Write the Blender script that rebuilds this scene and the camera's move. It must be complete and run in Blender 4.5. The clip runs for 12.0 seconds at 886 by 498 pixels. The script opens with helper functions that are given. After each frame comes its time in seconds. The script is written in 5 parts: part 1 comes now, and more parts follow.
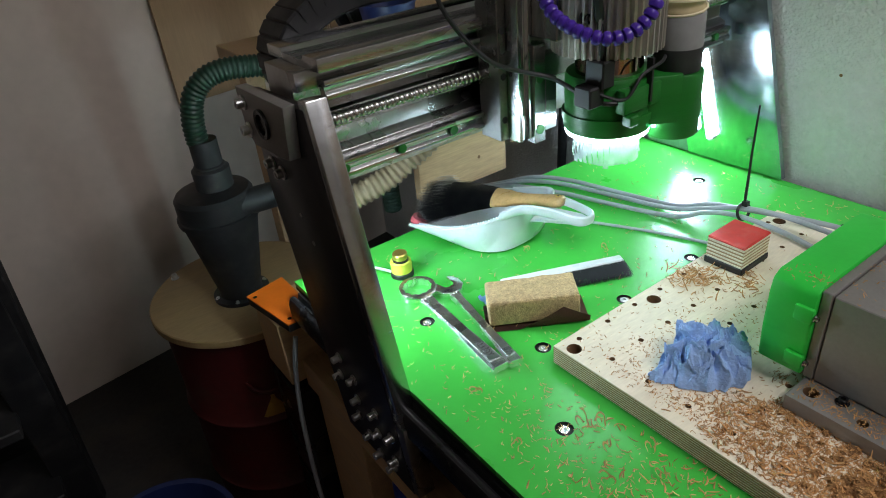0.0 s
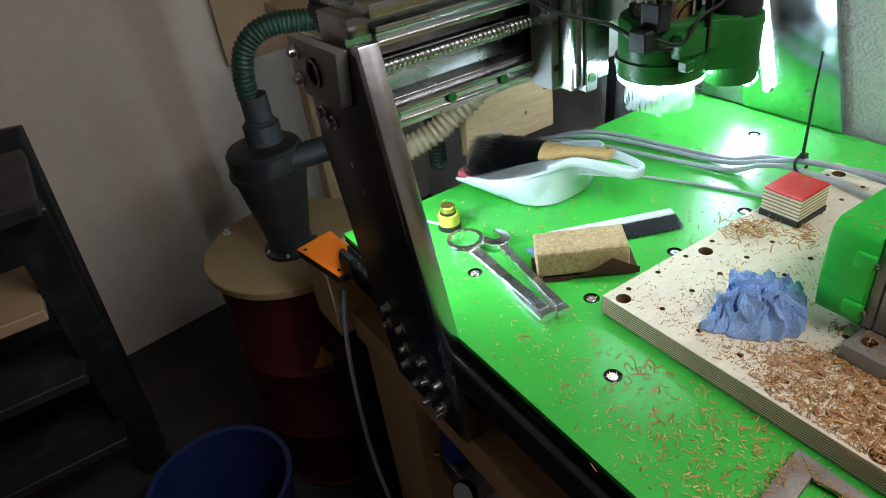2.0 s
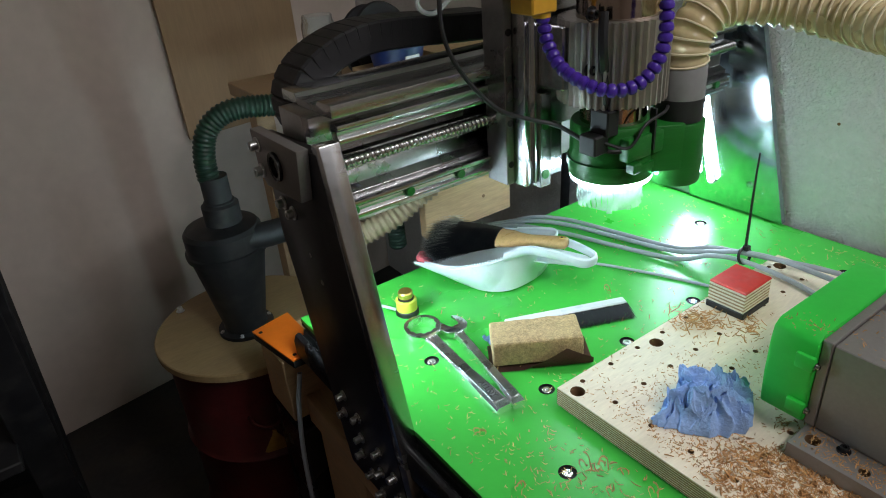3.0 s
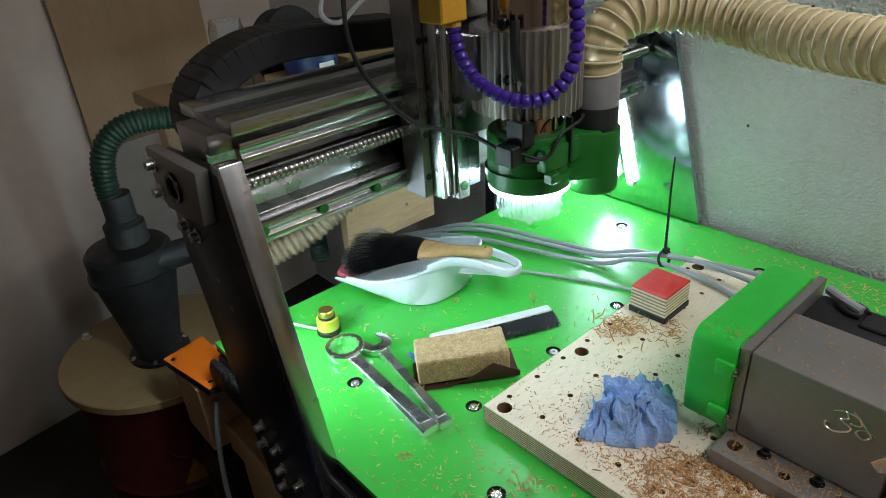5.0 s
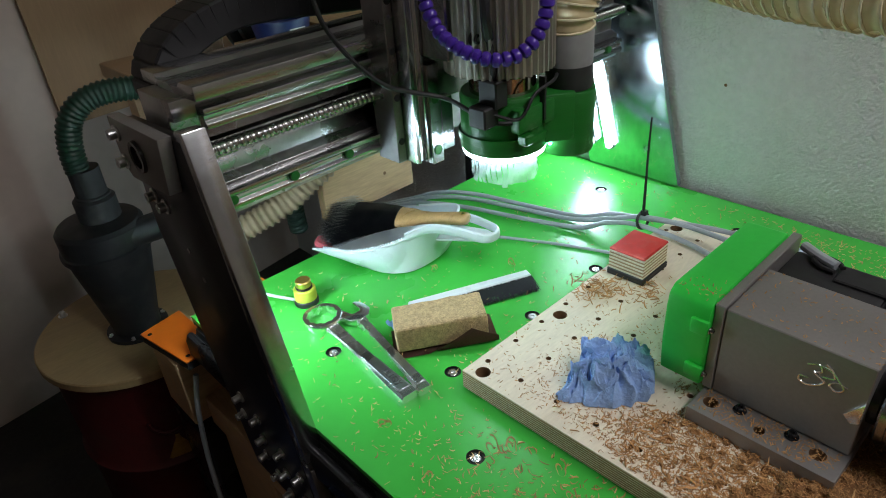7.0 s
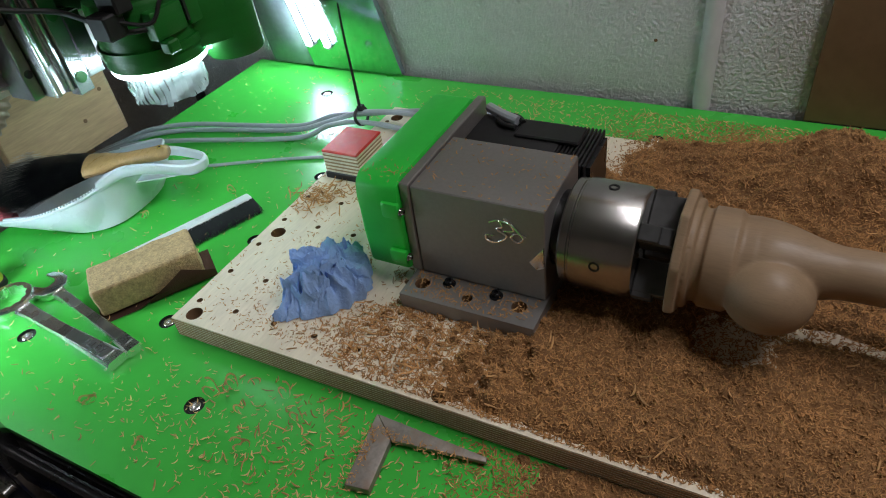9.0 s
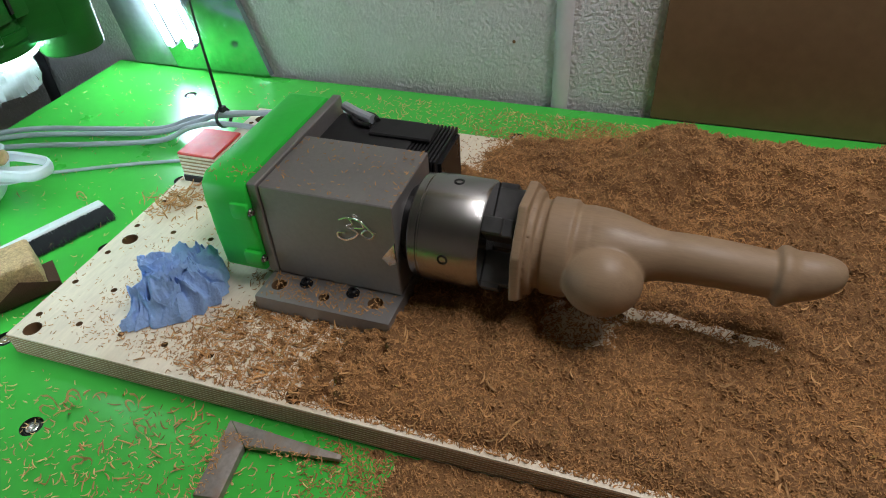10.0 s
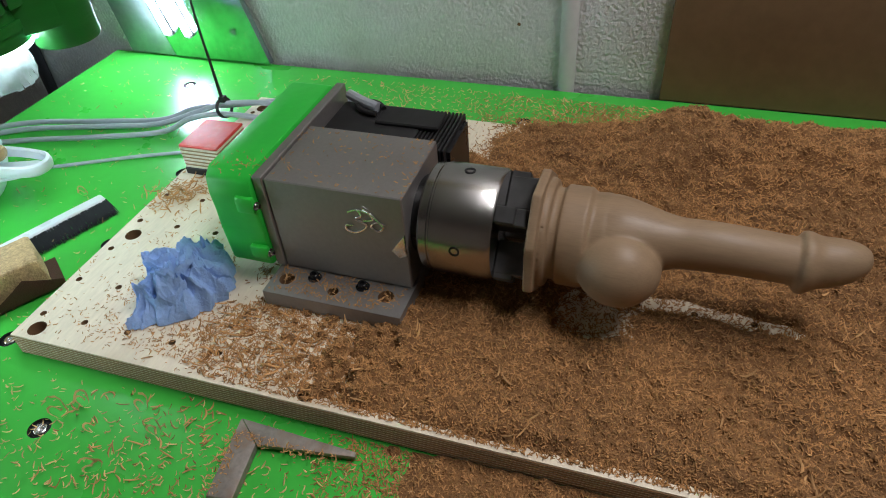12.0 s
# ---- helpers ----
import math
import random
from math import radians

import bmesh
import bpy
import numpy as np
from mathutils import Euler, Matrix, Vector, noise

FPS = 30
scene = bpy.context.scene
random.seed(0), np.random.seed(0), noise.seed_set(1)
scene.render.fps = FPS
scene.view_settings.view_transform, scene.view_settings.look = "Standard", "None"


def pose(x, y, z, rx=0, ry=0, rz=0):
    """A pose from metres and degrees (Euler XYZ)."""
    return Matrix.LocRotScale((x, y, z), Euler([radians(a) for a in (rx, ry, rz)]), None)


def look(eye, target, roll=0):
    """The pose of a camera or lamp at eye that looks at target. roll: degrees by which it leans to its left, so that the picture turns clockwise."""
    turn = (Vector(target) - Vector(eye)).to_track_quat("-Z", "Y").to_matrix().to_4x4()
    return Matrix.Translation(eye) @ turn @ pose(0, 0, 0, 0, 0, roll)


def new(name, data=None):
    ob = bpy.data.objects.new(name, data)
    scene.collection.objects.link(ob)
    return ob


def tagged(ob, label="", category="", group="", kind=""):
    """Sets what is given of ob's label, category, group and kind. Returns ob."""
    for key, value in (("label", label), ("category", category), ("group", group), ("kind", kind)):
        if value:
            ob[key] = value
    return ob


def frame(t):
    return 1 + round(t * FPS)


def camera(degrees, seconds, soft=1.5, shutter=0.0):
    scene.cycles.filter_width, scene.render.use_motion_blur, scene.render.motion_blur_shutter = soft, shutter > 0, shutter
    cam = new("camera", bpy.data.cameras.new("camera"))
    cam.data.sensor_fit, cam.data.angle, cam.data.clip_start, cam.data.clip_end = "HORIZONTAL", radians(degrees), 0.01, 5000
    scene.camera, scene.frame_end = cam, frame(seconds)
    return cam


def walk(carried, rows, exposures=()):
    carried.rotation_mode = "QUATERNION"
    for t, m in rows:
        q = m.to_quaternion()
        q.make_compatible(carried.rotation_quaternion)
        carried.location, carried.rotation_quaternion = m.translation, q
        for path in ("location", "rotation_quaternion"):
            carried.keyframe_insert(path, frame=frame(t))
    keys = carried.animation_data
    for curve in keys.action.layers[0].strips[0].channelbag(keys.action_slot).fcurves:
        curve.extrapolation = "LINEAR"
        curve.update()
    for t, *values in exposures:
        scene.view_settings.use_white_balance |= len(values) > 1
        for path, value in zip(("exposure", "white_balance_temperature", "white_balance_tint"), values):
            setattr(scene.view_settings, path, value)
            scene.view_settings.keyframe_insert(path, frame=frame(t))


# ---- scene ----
cam = camera(67.9, 12.0, soft=1.0)
PATH = [
    (0, (-0.496, -0.463, 0.598), (0.452, 0.965, -0.432), -5.8),
    (0.5, (-0.511, -0.462, 0.593), (0.382, 0.991, -0.451), -5.4),
    (1, (-0.522, -0.472, 0.591), (0.327, 1.02, -0.435), -6.0),
    (1.5, (-0.526, -0.463, 0.579), (0.273, 1.011, -0.51), -6.3),
    (2, (-0.517, -0.47, 0.582), (0.293, 0.989, -0.519), -7.9),
    (2.5, (-0.517, -0.467, 0.584), (0.315, 0.985, -0.512), -7.8),
    (3, (-0.505, -0.465, 0.618), (0.475, 0.999, -0.33), -4.8),
    (3.2, (-0.498, -0.456, 0.628), (0.545, 0.984, -0.288), -4.0),
    (5, (-0.465, -0.447, 0.621), (0.67, 0.89, -0.342), -3.9),
    (5.5, (-0.464, -0.447, 0.618), (0.672, 0.882, -0.353), -4.0),
    (6, (-0.461, -0.446, 0.614), (0.675, 0.868, -0.378), -4.4),
    (6.5, (-0.462, -0.449, 0.61), (0.665, 0.856, -0.402), -4.4),
    (6.7, (-0.461, -0.449, 0.608), (0.663, 0.851, -0.416), -4.3),
    (8.3, (-0.384, -0.499, 0.563), (0.808, 0.571, -0.634), -7.5),
    (8.5, (-0.38, -0.5, 0.547), (0.841, 0.494, -0.686), -4.9),
    (9, (-0.329, -0.555, 0.539), (0.987, 0.265, -0.725), -8.3),
    (9.5, (-0.314, -0.607, 0.528), (1.044, -0.004, -0.811), -7.8),
    (10, (-0.316, -0.606, 0.531), (1.119, -0.05, -0.746), -3.7),
    (10.5, (-0.307, -0.605, 0.536), (1.134, -0.059, -0.739), -4.3),
    (11, (-0.307, -0.595, 0.532), (1.107, -0.042, -0.769), -4.4),
    (11.5, (-0.305, -0.591, 0.529), (1.105, -0.033, -0.774), -4.7),
    (12, (-0.304, -0.591, 0.527), (1.1, -0.04, -0.786), -4.9),
]
walk(cam, [(t, look(eye, target, roll)) for t, eye, target, roll in PATH], exposures=((0, 0.05), (2.0, 0.15), (3.0, 0.05), (5.0, -0.05), (6.5, -0.15), (8.3, -0.42), (9.0, -0.46), (9.5, -0.28), (10.5, -0.02), (12.0, -0.06)))


# ---- world and light ----
TABLE = 0.0          # table top
FLOOR = -0.80
BOARD = 0.03         # top of the plywood board
world = bpy.data.worlds.new("room_world")
scene.world = world
world.use_nodes = True
world.node_tree.nodes["Background"].inputs[0].default_value = (0.5, 0.5, 0.5, 1)
world.node_tree.nodes["Background"].inputs[1].default_value = 0.02


def area_lamp(name, eye, target, size, power, colour):
    data = bpy.data.lights.new(name, "AREA")
    data.shape, data.size, data.size_y, data.energy, data.color = "RECTANGLE", size[0], size[1], power, colour
    ob = new(name, data)
    ob.matrix_world = look(eye, target)
    return ob


area_lamp("ceiling_lamp", (0.36, -0.95, 1.52), (0.30, -0.8, 0), (1.2, 0.22), 24.0, (0.99, 0.95, 0.98))

# ---- materials ----


def mat(name, col, rough=0.5, metal=0.0, var=0.12, scale=8.0, fine=90.0, bump=0.0, bump_scale=200.0, dirt=None, dirt_amount=0.0,
        per_piece=0.0, island=0.0, stretch=(1, 1, 1), rough_var=0.1, bump_dist=0.004, emit=0.0, transmission=0.0, ior=1.45, alpha=1.0, coat=0.0, sub=0.0):
    m = bpy.data.materials.new(name)
    m.use_nodes = True
    nt = m.node_tree
    N, L = nt.nodes, nt.links
    b = N["Principled BSDF"]
    tc = N.new("ShaderNodeTexCoord")
    mp = N.new("ShaderNodeMapping")
    mp.inputs["Scale"].default_value = stretch
    L.new(tc.outputs["Object"], mp.inputs[0])
    n1 = N.new("ShaderNodeTexNoise")
    n1.inputs["Scale"].default_value, n1.inputs["Detail"].default_value = scale, 5
    n2 = N.new("ShaderNodeTexNoise")
    n2.inputs["Scale"].default_value, n2.inputs["Detail"].default_value = fine, 4
    for n in (n1, n2):
        L.new(mp.outputs[0], n.inputs["Vector"])
    add = N.new("ShaderNodeMath")
    add.operation = "ADD"
    L.new(n1.outputs["Fac"], add.inputs[0])
    L.new(n2.outputs["Fac"], add.inputs[1])
    src = add.outputs[0]
    for amount, node, out in ((per_piece, "ShaderNodeObjectInfo", "Random"), (island, "ShaderNodeNewGeometry", "Random Per Island")):
        if amount:
            oi = N.new(node)
            ma = N.new("ShaderNodeMath")
            ma.operation = "MULTIPLY_ADD"
            L.new(oi.outputs[out], ma.inputs[0])
            ma.inputs[1].default_value = amount
            L.new(src, ma.inputs[2])
            sb = N.new("ShaderNodeMath")
            sb.operation = "SUBTRACT"
            L.new(ma.outputs[0], sb.inputs[0])
            sb.inputs[1].default_value = amount / 2
            src = sb.outputs[0]
    mr = N.new("ShaderNodeMapRange")
    mr.inputs["From Min"].default_value, mr.inputs["From Max"].default_value = 0.6, 1.4
    mr.inputs["To Min"].default_value, mr.inputs["To Max"].default_value = 1 - var, 1 + var
    L.new(src, mr.inputs["Value"])
    mx = N.new("ShaderNodeMix")
    mx.data_type, mx.blend_type = "RGBA", "MULTIPLY"
    mx.inputs["Factor"].default_value = 1
    mx.inputs[6].default_value = (*col, 1)
    L.new(mr.outputs[0], mx.inputs[7])
    out = mx.outputs[2]
    if dirt:
        n3 = N.new("ShaderNodeTexNoise")
        n3.inputs["Scale"].default_value, n3.inputs["Detail"].default_value = scale * 1.7, 6
        L.new(tc.outputs["Object"], n3.inputs["Vector"])
        r = N.new("ShaderNodeMapRange")
        r.inputs["From Min"].default_value, r.inputs["From Max"].default_value = 0.52, 0.72
        r.inputs["To Max"].default_value = dirt_amount
        L.new(n3.outputs["Fac"], r.inputs["Value"])
        m2 = N.new("ShaderNodeMix")
        m2.data_type = "RGBA"
        L.new(r.outputs[0], m2.inputs["Factor"])
        L.new(out, m2.inputs[6])
        m2.inputs[7].default_value = (*dirt, 1)
        out = m2.outputs[2]
    L.new(out, b.inputs["Base Color"])
    rr = N.new("ShaderNodeMapRange")
    rr.inputs["From Min"].default_value, rr.inputs["From Max"].default_value = 0.3, 0.7
    rr.inputs["To Min"].default_value, rr.inputs["To Max"].default_value = max(0.02, rough - rough_var), min(1, rough + rough_var)
    L.new(n1.outputs["Fac"], rr.inputs["Value"])
    L.new(rr.outputs[0], b.inputs["Roughness"])
    b.inputs["Metallic"].default_value = metal
    b.inputs["IOR"].default_value = ior
    b.inputs["Transmission Weight"].default_value = transmission
    b.inputs["Alpha"].default_value = alpha
    b.inputs["Coat Weight"].default_value = coat
    b.inputs["Subsurface Weight"].default_value = sub
    if sub:
        b.inputs["Subsurface Radius"].default_value = (0.01, 0.008, 0.006)
    if emit:
        b.inputs["Emission Color"].default_value = (*col, 1)
        b.inputs["Emission Strength"].default_value = emit
    if bump:
        nb = N.new("ShaderNodeTexNoise")
        nb.inputs["Scale"].default_value, nb.inputs["Detail"].default_value = bump_scale, 4
        L.new(mp.outputs[0], nb.inputs["Vector"])
        bp = N.new("ShaderNodeBump")
        bp.inputs["Strength"].default_value, bp.inputs["Distance"].default_value = bump, bump_dist
        L.new(nb.outputs["Fac"], bp.inputs["Height"])
        L.new(bp.outputs[0], b.inputs["Normal"])
    return m


def ply_edge_mat(name):
    """Plywood whose cut edges show the layers, by height."""
    m = mat(name, (0.76, 0.68, 0.53), 0.6, var=0.12, scale=6, fine=60, stretch=(1, 5, 1), bump=0.1, bump_scale=60, dirt=(0.50, 0.37, 0.22), dirt_amount=0.35)
    return m


M = {
    "green": mat("green_lacquer", (0.055, 0.50, 0.060), 0.31, var=0.05, scale=5, fine=60, bump=0.03, bump_scale=35, rough_var=0.07),
    "green_print": mat("green_printed_plastic", (0.009, 0.125, 0.015), 0.42, var=0.08, scale=10, bump=0.15, bump_scale=400, stretch=(0.05, 0.05, 1.6)),
    "green_cover": mat("green_plastic_cover", (0.03, 0.60, 0.06), 0.42, var=0.05, scale=10, bump=0.05, bump_scale=120),
    "ply": ply_edge_mat("birch_plywood"),
    "ply_dark": mat("plywood_dark_veneer", (0.36, 0.23, 0.12), 0.7, var=0.2, scale=20, fine=120),
    "ply_light": mat("plywood_light_veneer", (0.60, 0.45, 0.27), 0.7, var=0.2, scale=20, fine=120),
    # brown well below the pale wood: the shade inside holes is in this colour
    "hole": mat("shaded_drilled_hole", (0.20, 0.115, 0.055), 0.9, var=0.2),
    "steel_dark": mat("blued_steel_plate", (0.065, 0.065, 0.07), 0.38, 0.85, var=0.15, scale=6, fine=60, bump=0.02),
    "alu": mat("milled_aluminium", (0.52, 0.53, 0.54), 0.24, 1.0, var=0.12, scale=9, fine=160, bump=0.04, bump_scale=150, stretch=(0.2, 1, 1)),
    "alu_grey": mat("anodised_grey_aluminium", (0.29, 0.278, 0.265), 0.45, 0.55, var=0.08, scale=10, fine=220, bump=0.05, bump_scale=500),
    "alu_dull": mat("dull_aluminium", (0.36, 0.36, 0.36), 0.30, 1.0, var=0.15, scale=12, fine=120, bump=0.05),
    "chrome": mat("polished_chrome", (0.93, 0.94, 0.95), 0.24, 1.0, var=0.06, scale=20, rough_var=0.10),
    "steel": mat("turned_steel", (0.42, 0.41, 0.40), 0.25, 1.0, var=0.05, scale=5, fine=300, stretch=(1, 12, 1), rough_var=0.02, bump=0.03, bump_scale=90),
    "zinc": mat("zinc_bolt", (0.75, 0.75, 0.74), 0.34, 1.0, var=0.1, scale=60),
    "copper": mat("brownish_polished_motor_body", (0.48, 0.40, 0.34), 0.16, 1.0, var=0.08, scale=10, rough_var=0.06),
    "fins": mat("ribbed_motor_housing", (0.52, 0.50, 0.46), 0.38, 0.9, var=0.12, scale=14, fine=90),
    "black": mat("black_plastic", (0.014, 0.014, 0.015), 0.5, var=0.25, scale=20, fine=100),
    "black_metal": mat("black_anodised_rail", (0.02, 0.02, 0.021), 0.28, 0.3, var=0.2, scale=9),
    "jaw_steel": mat("dark_jaw_steel", (0.10, 0.10, 0.10), 0.42, 0.8, var=0.2, scale=30),
    "rubber": mat("black_rubber", (0.022, 0.022, 0.023), 0.62, var=0.3, scale=15, fine=70, dirt=(0.10, 0.09, 0.08), dirt_amount=0.5),
    "dusty_black": mat("dusty_black_plastic", (0.016, 0.016, 0.017), 0.5, var=0.3, scale=12, fine=60, dirt=(0.07, 0.065, 0.06), dirt_amount=0.35),
    "grey_plastic": mat("grey_plastic", (0.20, 0.20, 0.20), 0.5, var=0.1),
    "dark_green_hose": mat("dark_green_hose", (0.012, 0.035, 0.022), 0.4, var=0.2),
    "cable": mat("grey_cable_sheath", (0.36, 0.39, 0.43), 0.48, var=0.08, scale=30),
    "white": mat("white_plastic", (0.74, 0.79, 0.84), 0.32, var=0.03, scale=8, sub=0.1, dirt=(0.62, 0.58, 0.50), dirt_amount=0.25),
    "bristle": mat("black_bristles", (0.012, 0.012, 0.014), 0.55, var=0.4, scale=40, island=0.6),
    "bristle_white": mat("white_bristle_tips", (0.55, 0.52, 0.46), 0.6, var=0.2, scale=40, island=0.4),
    "handle_wood": mat("lacquered_beech_handle", (0.52, 0.31, 0.13), 0.35, var=0.18, scale=30, fine=120, stretch=(1, 6, 6), coat=0.3),
    "ferrule": mat("woven_brush_band", (0.42, 0.30, 0.17), 0.75, var=0.3, scale=120, bump=0.3),
    "cork": mat("chipboard_cork", (0.50, 0.36, 0.19), 0.9, var=0.42, scale=130, fine=420, bump=0.6, bump_scale=420, dirt=(0.25, 0.15, 0.06), dirt_amount=0.35),
    "sandpaper": mat("brown_sandpaper", (0.13, 0.065, 0.045), 0.85, var=0.2, scale=40, fine=800, bump=0.3, bump_scale=900),
    "red": mat("red_lacquer", (0.62, 0.035, 0.025), 0.42, var=0.12, scale=30, dirt=(0.62, 0.20, 0.15), dirt_amount=0.4),
    "rag": mat("blue_paper_wipe", (0.30, 0.47, 0.80), 0.85, var=0.10, scale=25, fine=300, bump=0.6, bump_scale=260, bump_dist=0.003),
    "brass": mat("brass_yellow", (0.62, 0.45, 0.12), 0.32, 0.9, var=0.12),
    "lime": mat("lime_band", (0.52, 0.55, 0.06), 0.5, var=0.1, scale=40),
    "led": mat("led_diffuser", (0.70, 0.90, 1.0), 0.5, var=0.0, emit=95.0),
    "ring_led": mat("ring_led_diffuser", (0.72, 0.92, 1.0), 0.5, var=0.0, emit=42.0),
    "green_led": mat("green_indicator", (0.1, 1.0, 0.35), 0.5, var=0.0, emit=14.0),
    "skirt": mat("clear_bristle_strips", (0.62, 0.70, 0.70), 0.22, var=0.10, scale=60, fine=300, alpha=0.42, ior=1.3),
    "purple": mat("violet_coolant_hose", (0.055, 0.022, 0.26), 0.28, var=0.1),
    "yellow": mat("amber_valve_block", (0.62, 0.33, 0.035), 0.38, 0.2, var=0.15),
    "blue_fit": mat("blue_fitting", (0.02, 0.05, 0.35), 0.35),
    "hose": mat("clear_yellowish_hose", (0.72, 0.60, 0.34), 0.24, var=0.15, scale=9, transmission=0.35, alpha=0.86, ior=1.3, dirt=(0.52, 0.38, 0.18), dirt_amount=0.5),
    "hose_rib": mat("hose_spiral", (0.80, 0.72, 0.50), 0.22, var=0.12, transmission=0.2, ior=1.35),
    "beige_hose": mat("beige_flexible_hose", (0.22, 0.165, 0.10), 0.42, var=0.15, scale=20),
    "orange": mat("orange_laminate", (0.80, 0.17, 0.012), 0.42, var=0.05, scale=10),
    "pine": mat("planed_pine", (0.50, 0.33, 0.18), 0.55, var=0.22, scale=7, fine=40, stretch=(8, 0.8, 8), bump=0.06, bump_scale=40),
    "pine_x": mat("planed_pine_crosswise", (0.52, 0.35, 0.19), 0.55, var=0.22, scale=7, fine=40, stretch=(0.8, 8, 8), bump=0.06, bump_scale=40),
    "lid_ply": mat("plywood_lid", (0.34, 0.225, 0.105), 0.5, var=0.18, scale=5, fine=50, stretch=(1, 5, 1), dirt=(0.28, 0.18, 0.09), dirt_amount=0.4),
    "drum": mat("dark_red_drum_paint", (0.07, 0.006, 0.005), 0.5, var=0.25, scale=7, fine=60, dirt=(0.05, 0.02, 0.015), dirt_amount=0.6),
    "emblem": mat("worn_yellow_print", (0.30, 0.16, 0.02), 0.6, var=0.3, scale=40),
    "wall": mat("smooth_painted_wall", (0.70, 0.60, 0.52), 0.8, var=0.07, scale=2.2, fine=26, bump=0.12, bump_scale=28),
    "plaster": mat("coarse_white_plaster", (0.70, 0.70, 0.70), 0.7, var=0.09, scale=3, fine=70, bump=1.0, bump_scale=170, bump_dist=0.0075),
    "brown_panel": mat("brown_hardboard", (0.20, 0.125, 0.065), 0.55, var=0.12, scale=4, fine=60),
    "tan_panel": mat("plywood_sheet", (0.40, 0.27, 0.15), 0.6, var=0.12, scale=3, fine=30, stretch=(6, 6, 0.6)),
    "floor": mat("dark_concrete", (0.032, 0.029, 0.027), 0.9, var=0.3, scale=5, fine=60, bump=0.2, bump_scale=60, dirt=(0.05, 0.04, 0.03), dirt_amount=0.6),
    "ceiling": mat("white_ceiling", (0.6, 0.58, 0.55), 0.9),
    "blue_bin": mat("dark_blue_bin", (0.012, 0.022, 0.09), 0.4, var=0.15, scale=10),
    "mirror": mat("polished_side_plate", (0.40, 0.45, 0.49), 0.15, 1.0, var=0.22, scale=9, fine=60, rough_var=0.07, bump=0.02, bump_scale=260),
    "oak": mat("turned_pale_oak", (0.29, 0.198, 0.118), 0.52, var=0.14, scale=12, fine=110, stretch=(7, 0.7, 7), bump=0.03, bump_scale=120),
    "chips": mat("wood_shavings", (0.40, 0.208, 0.076), 0.8, var=0.40, scale=9, fine=200, island=0.7),
    "chips_pale": mat("pale_shavings", (0.52, 0.29, 0.115), 0.8, var=0.3, scale=60, fine=300, island=0.8),
    "chips_tan": mat("tan_shavings", (0.68, 0.46, 0.21), 0.75, var=0.3, scale=60, fine=300, island=0.6),
    "dust": mat("sawdust_bed", (0.23, 0.115, 0.043), 0.95, var=0.40, scale=11, fine=420, bump=1.0, bump_scale=420, dirt=(0.17, 0.085, 0.032), dirt_amount=0.7),
    "panel_grey": mat("dull_grey_sheet_metal", (0.30, 0.33, 0.37), 0.42, 0.35, var=0.15, scale=8, fine=90, dirt=(0.10, 0.11, 0.13), dirt_amount=0.4),
    "worn_steel": mat("worn_brown_steel", (0.30, 0.27, 0.24), 0.55, 0.5, var=0.3, scale=30, fine=200, dirt=(0.22, 0.13, 0.07), dirt_amount=0.6),
    "paper": mat("grey_white_paper", (0.6, 0.6, 0.6), 0.8, var=0.05),
    "glass": mat("jar_glass", (0.9, 0.95, 0.95), 0.05, var=0.0, transmission=0.95, ior=1.45),
    "ink": mat("dark_engraving", (0.16, 0.16, 0.16), 0.5, 0.6, var=0.1),
    "pale": mat("engraved_bright_metal", (0.80, 0.79, 0.76), 0.35, 0.9, var=0.1),
    "pink": mat("pink_rag", (0.55, 0.10, 0.12), 0.8, var=0.1),
}

# ---- building helpers ----
ORIGIN = {}


def mesh_of(name, bm, material, at, sharp=35):
    bmesh.ops.recalc_face_normals(bm, faces=bm.faces)
    me = bpy.data.meshes.new(name)
    for f in bm.faces:
        f.smooth = True
    bm.to_mesh(me)
    bm.free()
    me.transform(Matrix.Translation(-Vector(at)))
    me.set_sharp_from_angle(angle=radians(sharp))
    me.materials.append(M[material])
    return me


def thing(name, at, label, category, group="", kind=""):
    ob = new(name)
    ob.empty_display_size = 0.02
    ob.location = at
    ORIGIN[ob] = Vector(at)
    return tagged(ob, label, category, group, kind)


def part(name, bm, material, parent, label="", sharp=35):
    at = ORIGIN[parent]
    ob = new(name, mesh_of(name, bm, material, at, sharp))
    ob.parent = parent
    ORIGIN[ob] = at
    return tagged(ob, label)


def solo(name, bm, material, label, category, group="", kind="", sharp=35):
    lo = [min(v.co[k] for v in bm.verts) for k in range(3)]
    hi = [max(v.co[k] for v in bm.verts) for k in range(3)]
    at = Vector(((lo[0] + hi[0]) / 2, (lo[1] + hi[1]) / 2, lo[2]))
    ob = new(name, mesh_of(name, bm, material, at, sharp))
    ob.location = at
    ORIGIN[ob] = at
    return tagged(ob, label, category, group, kind)


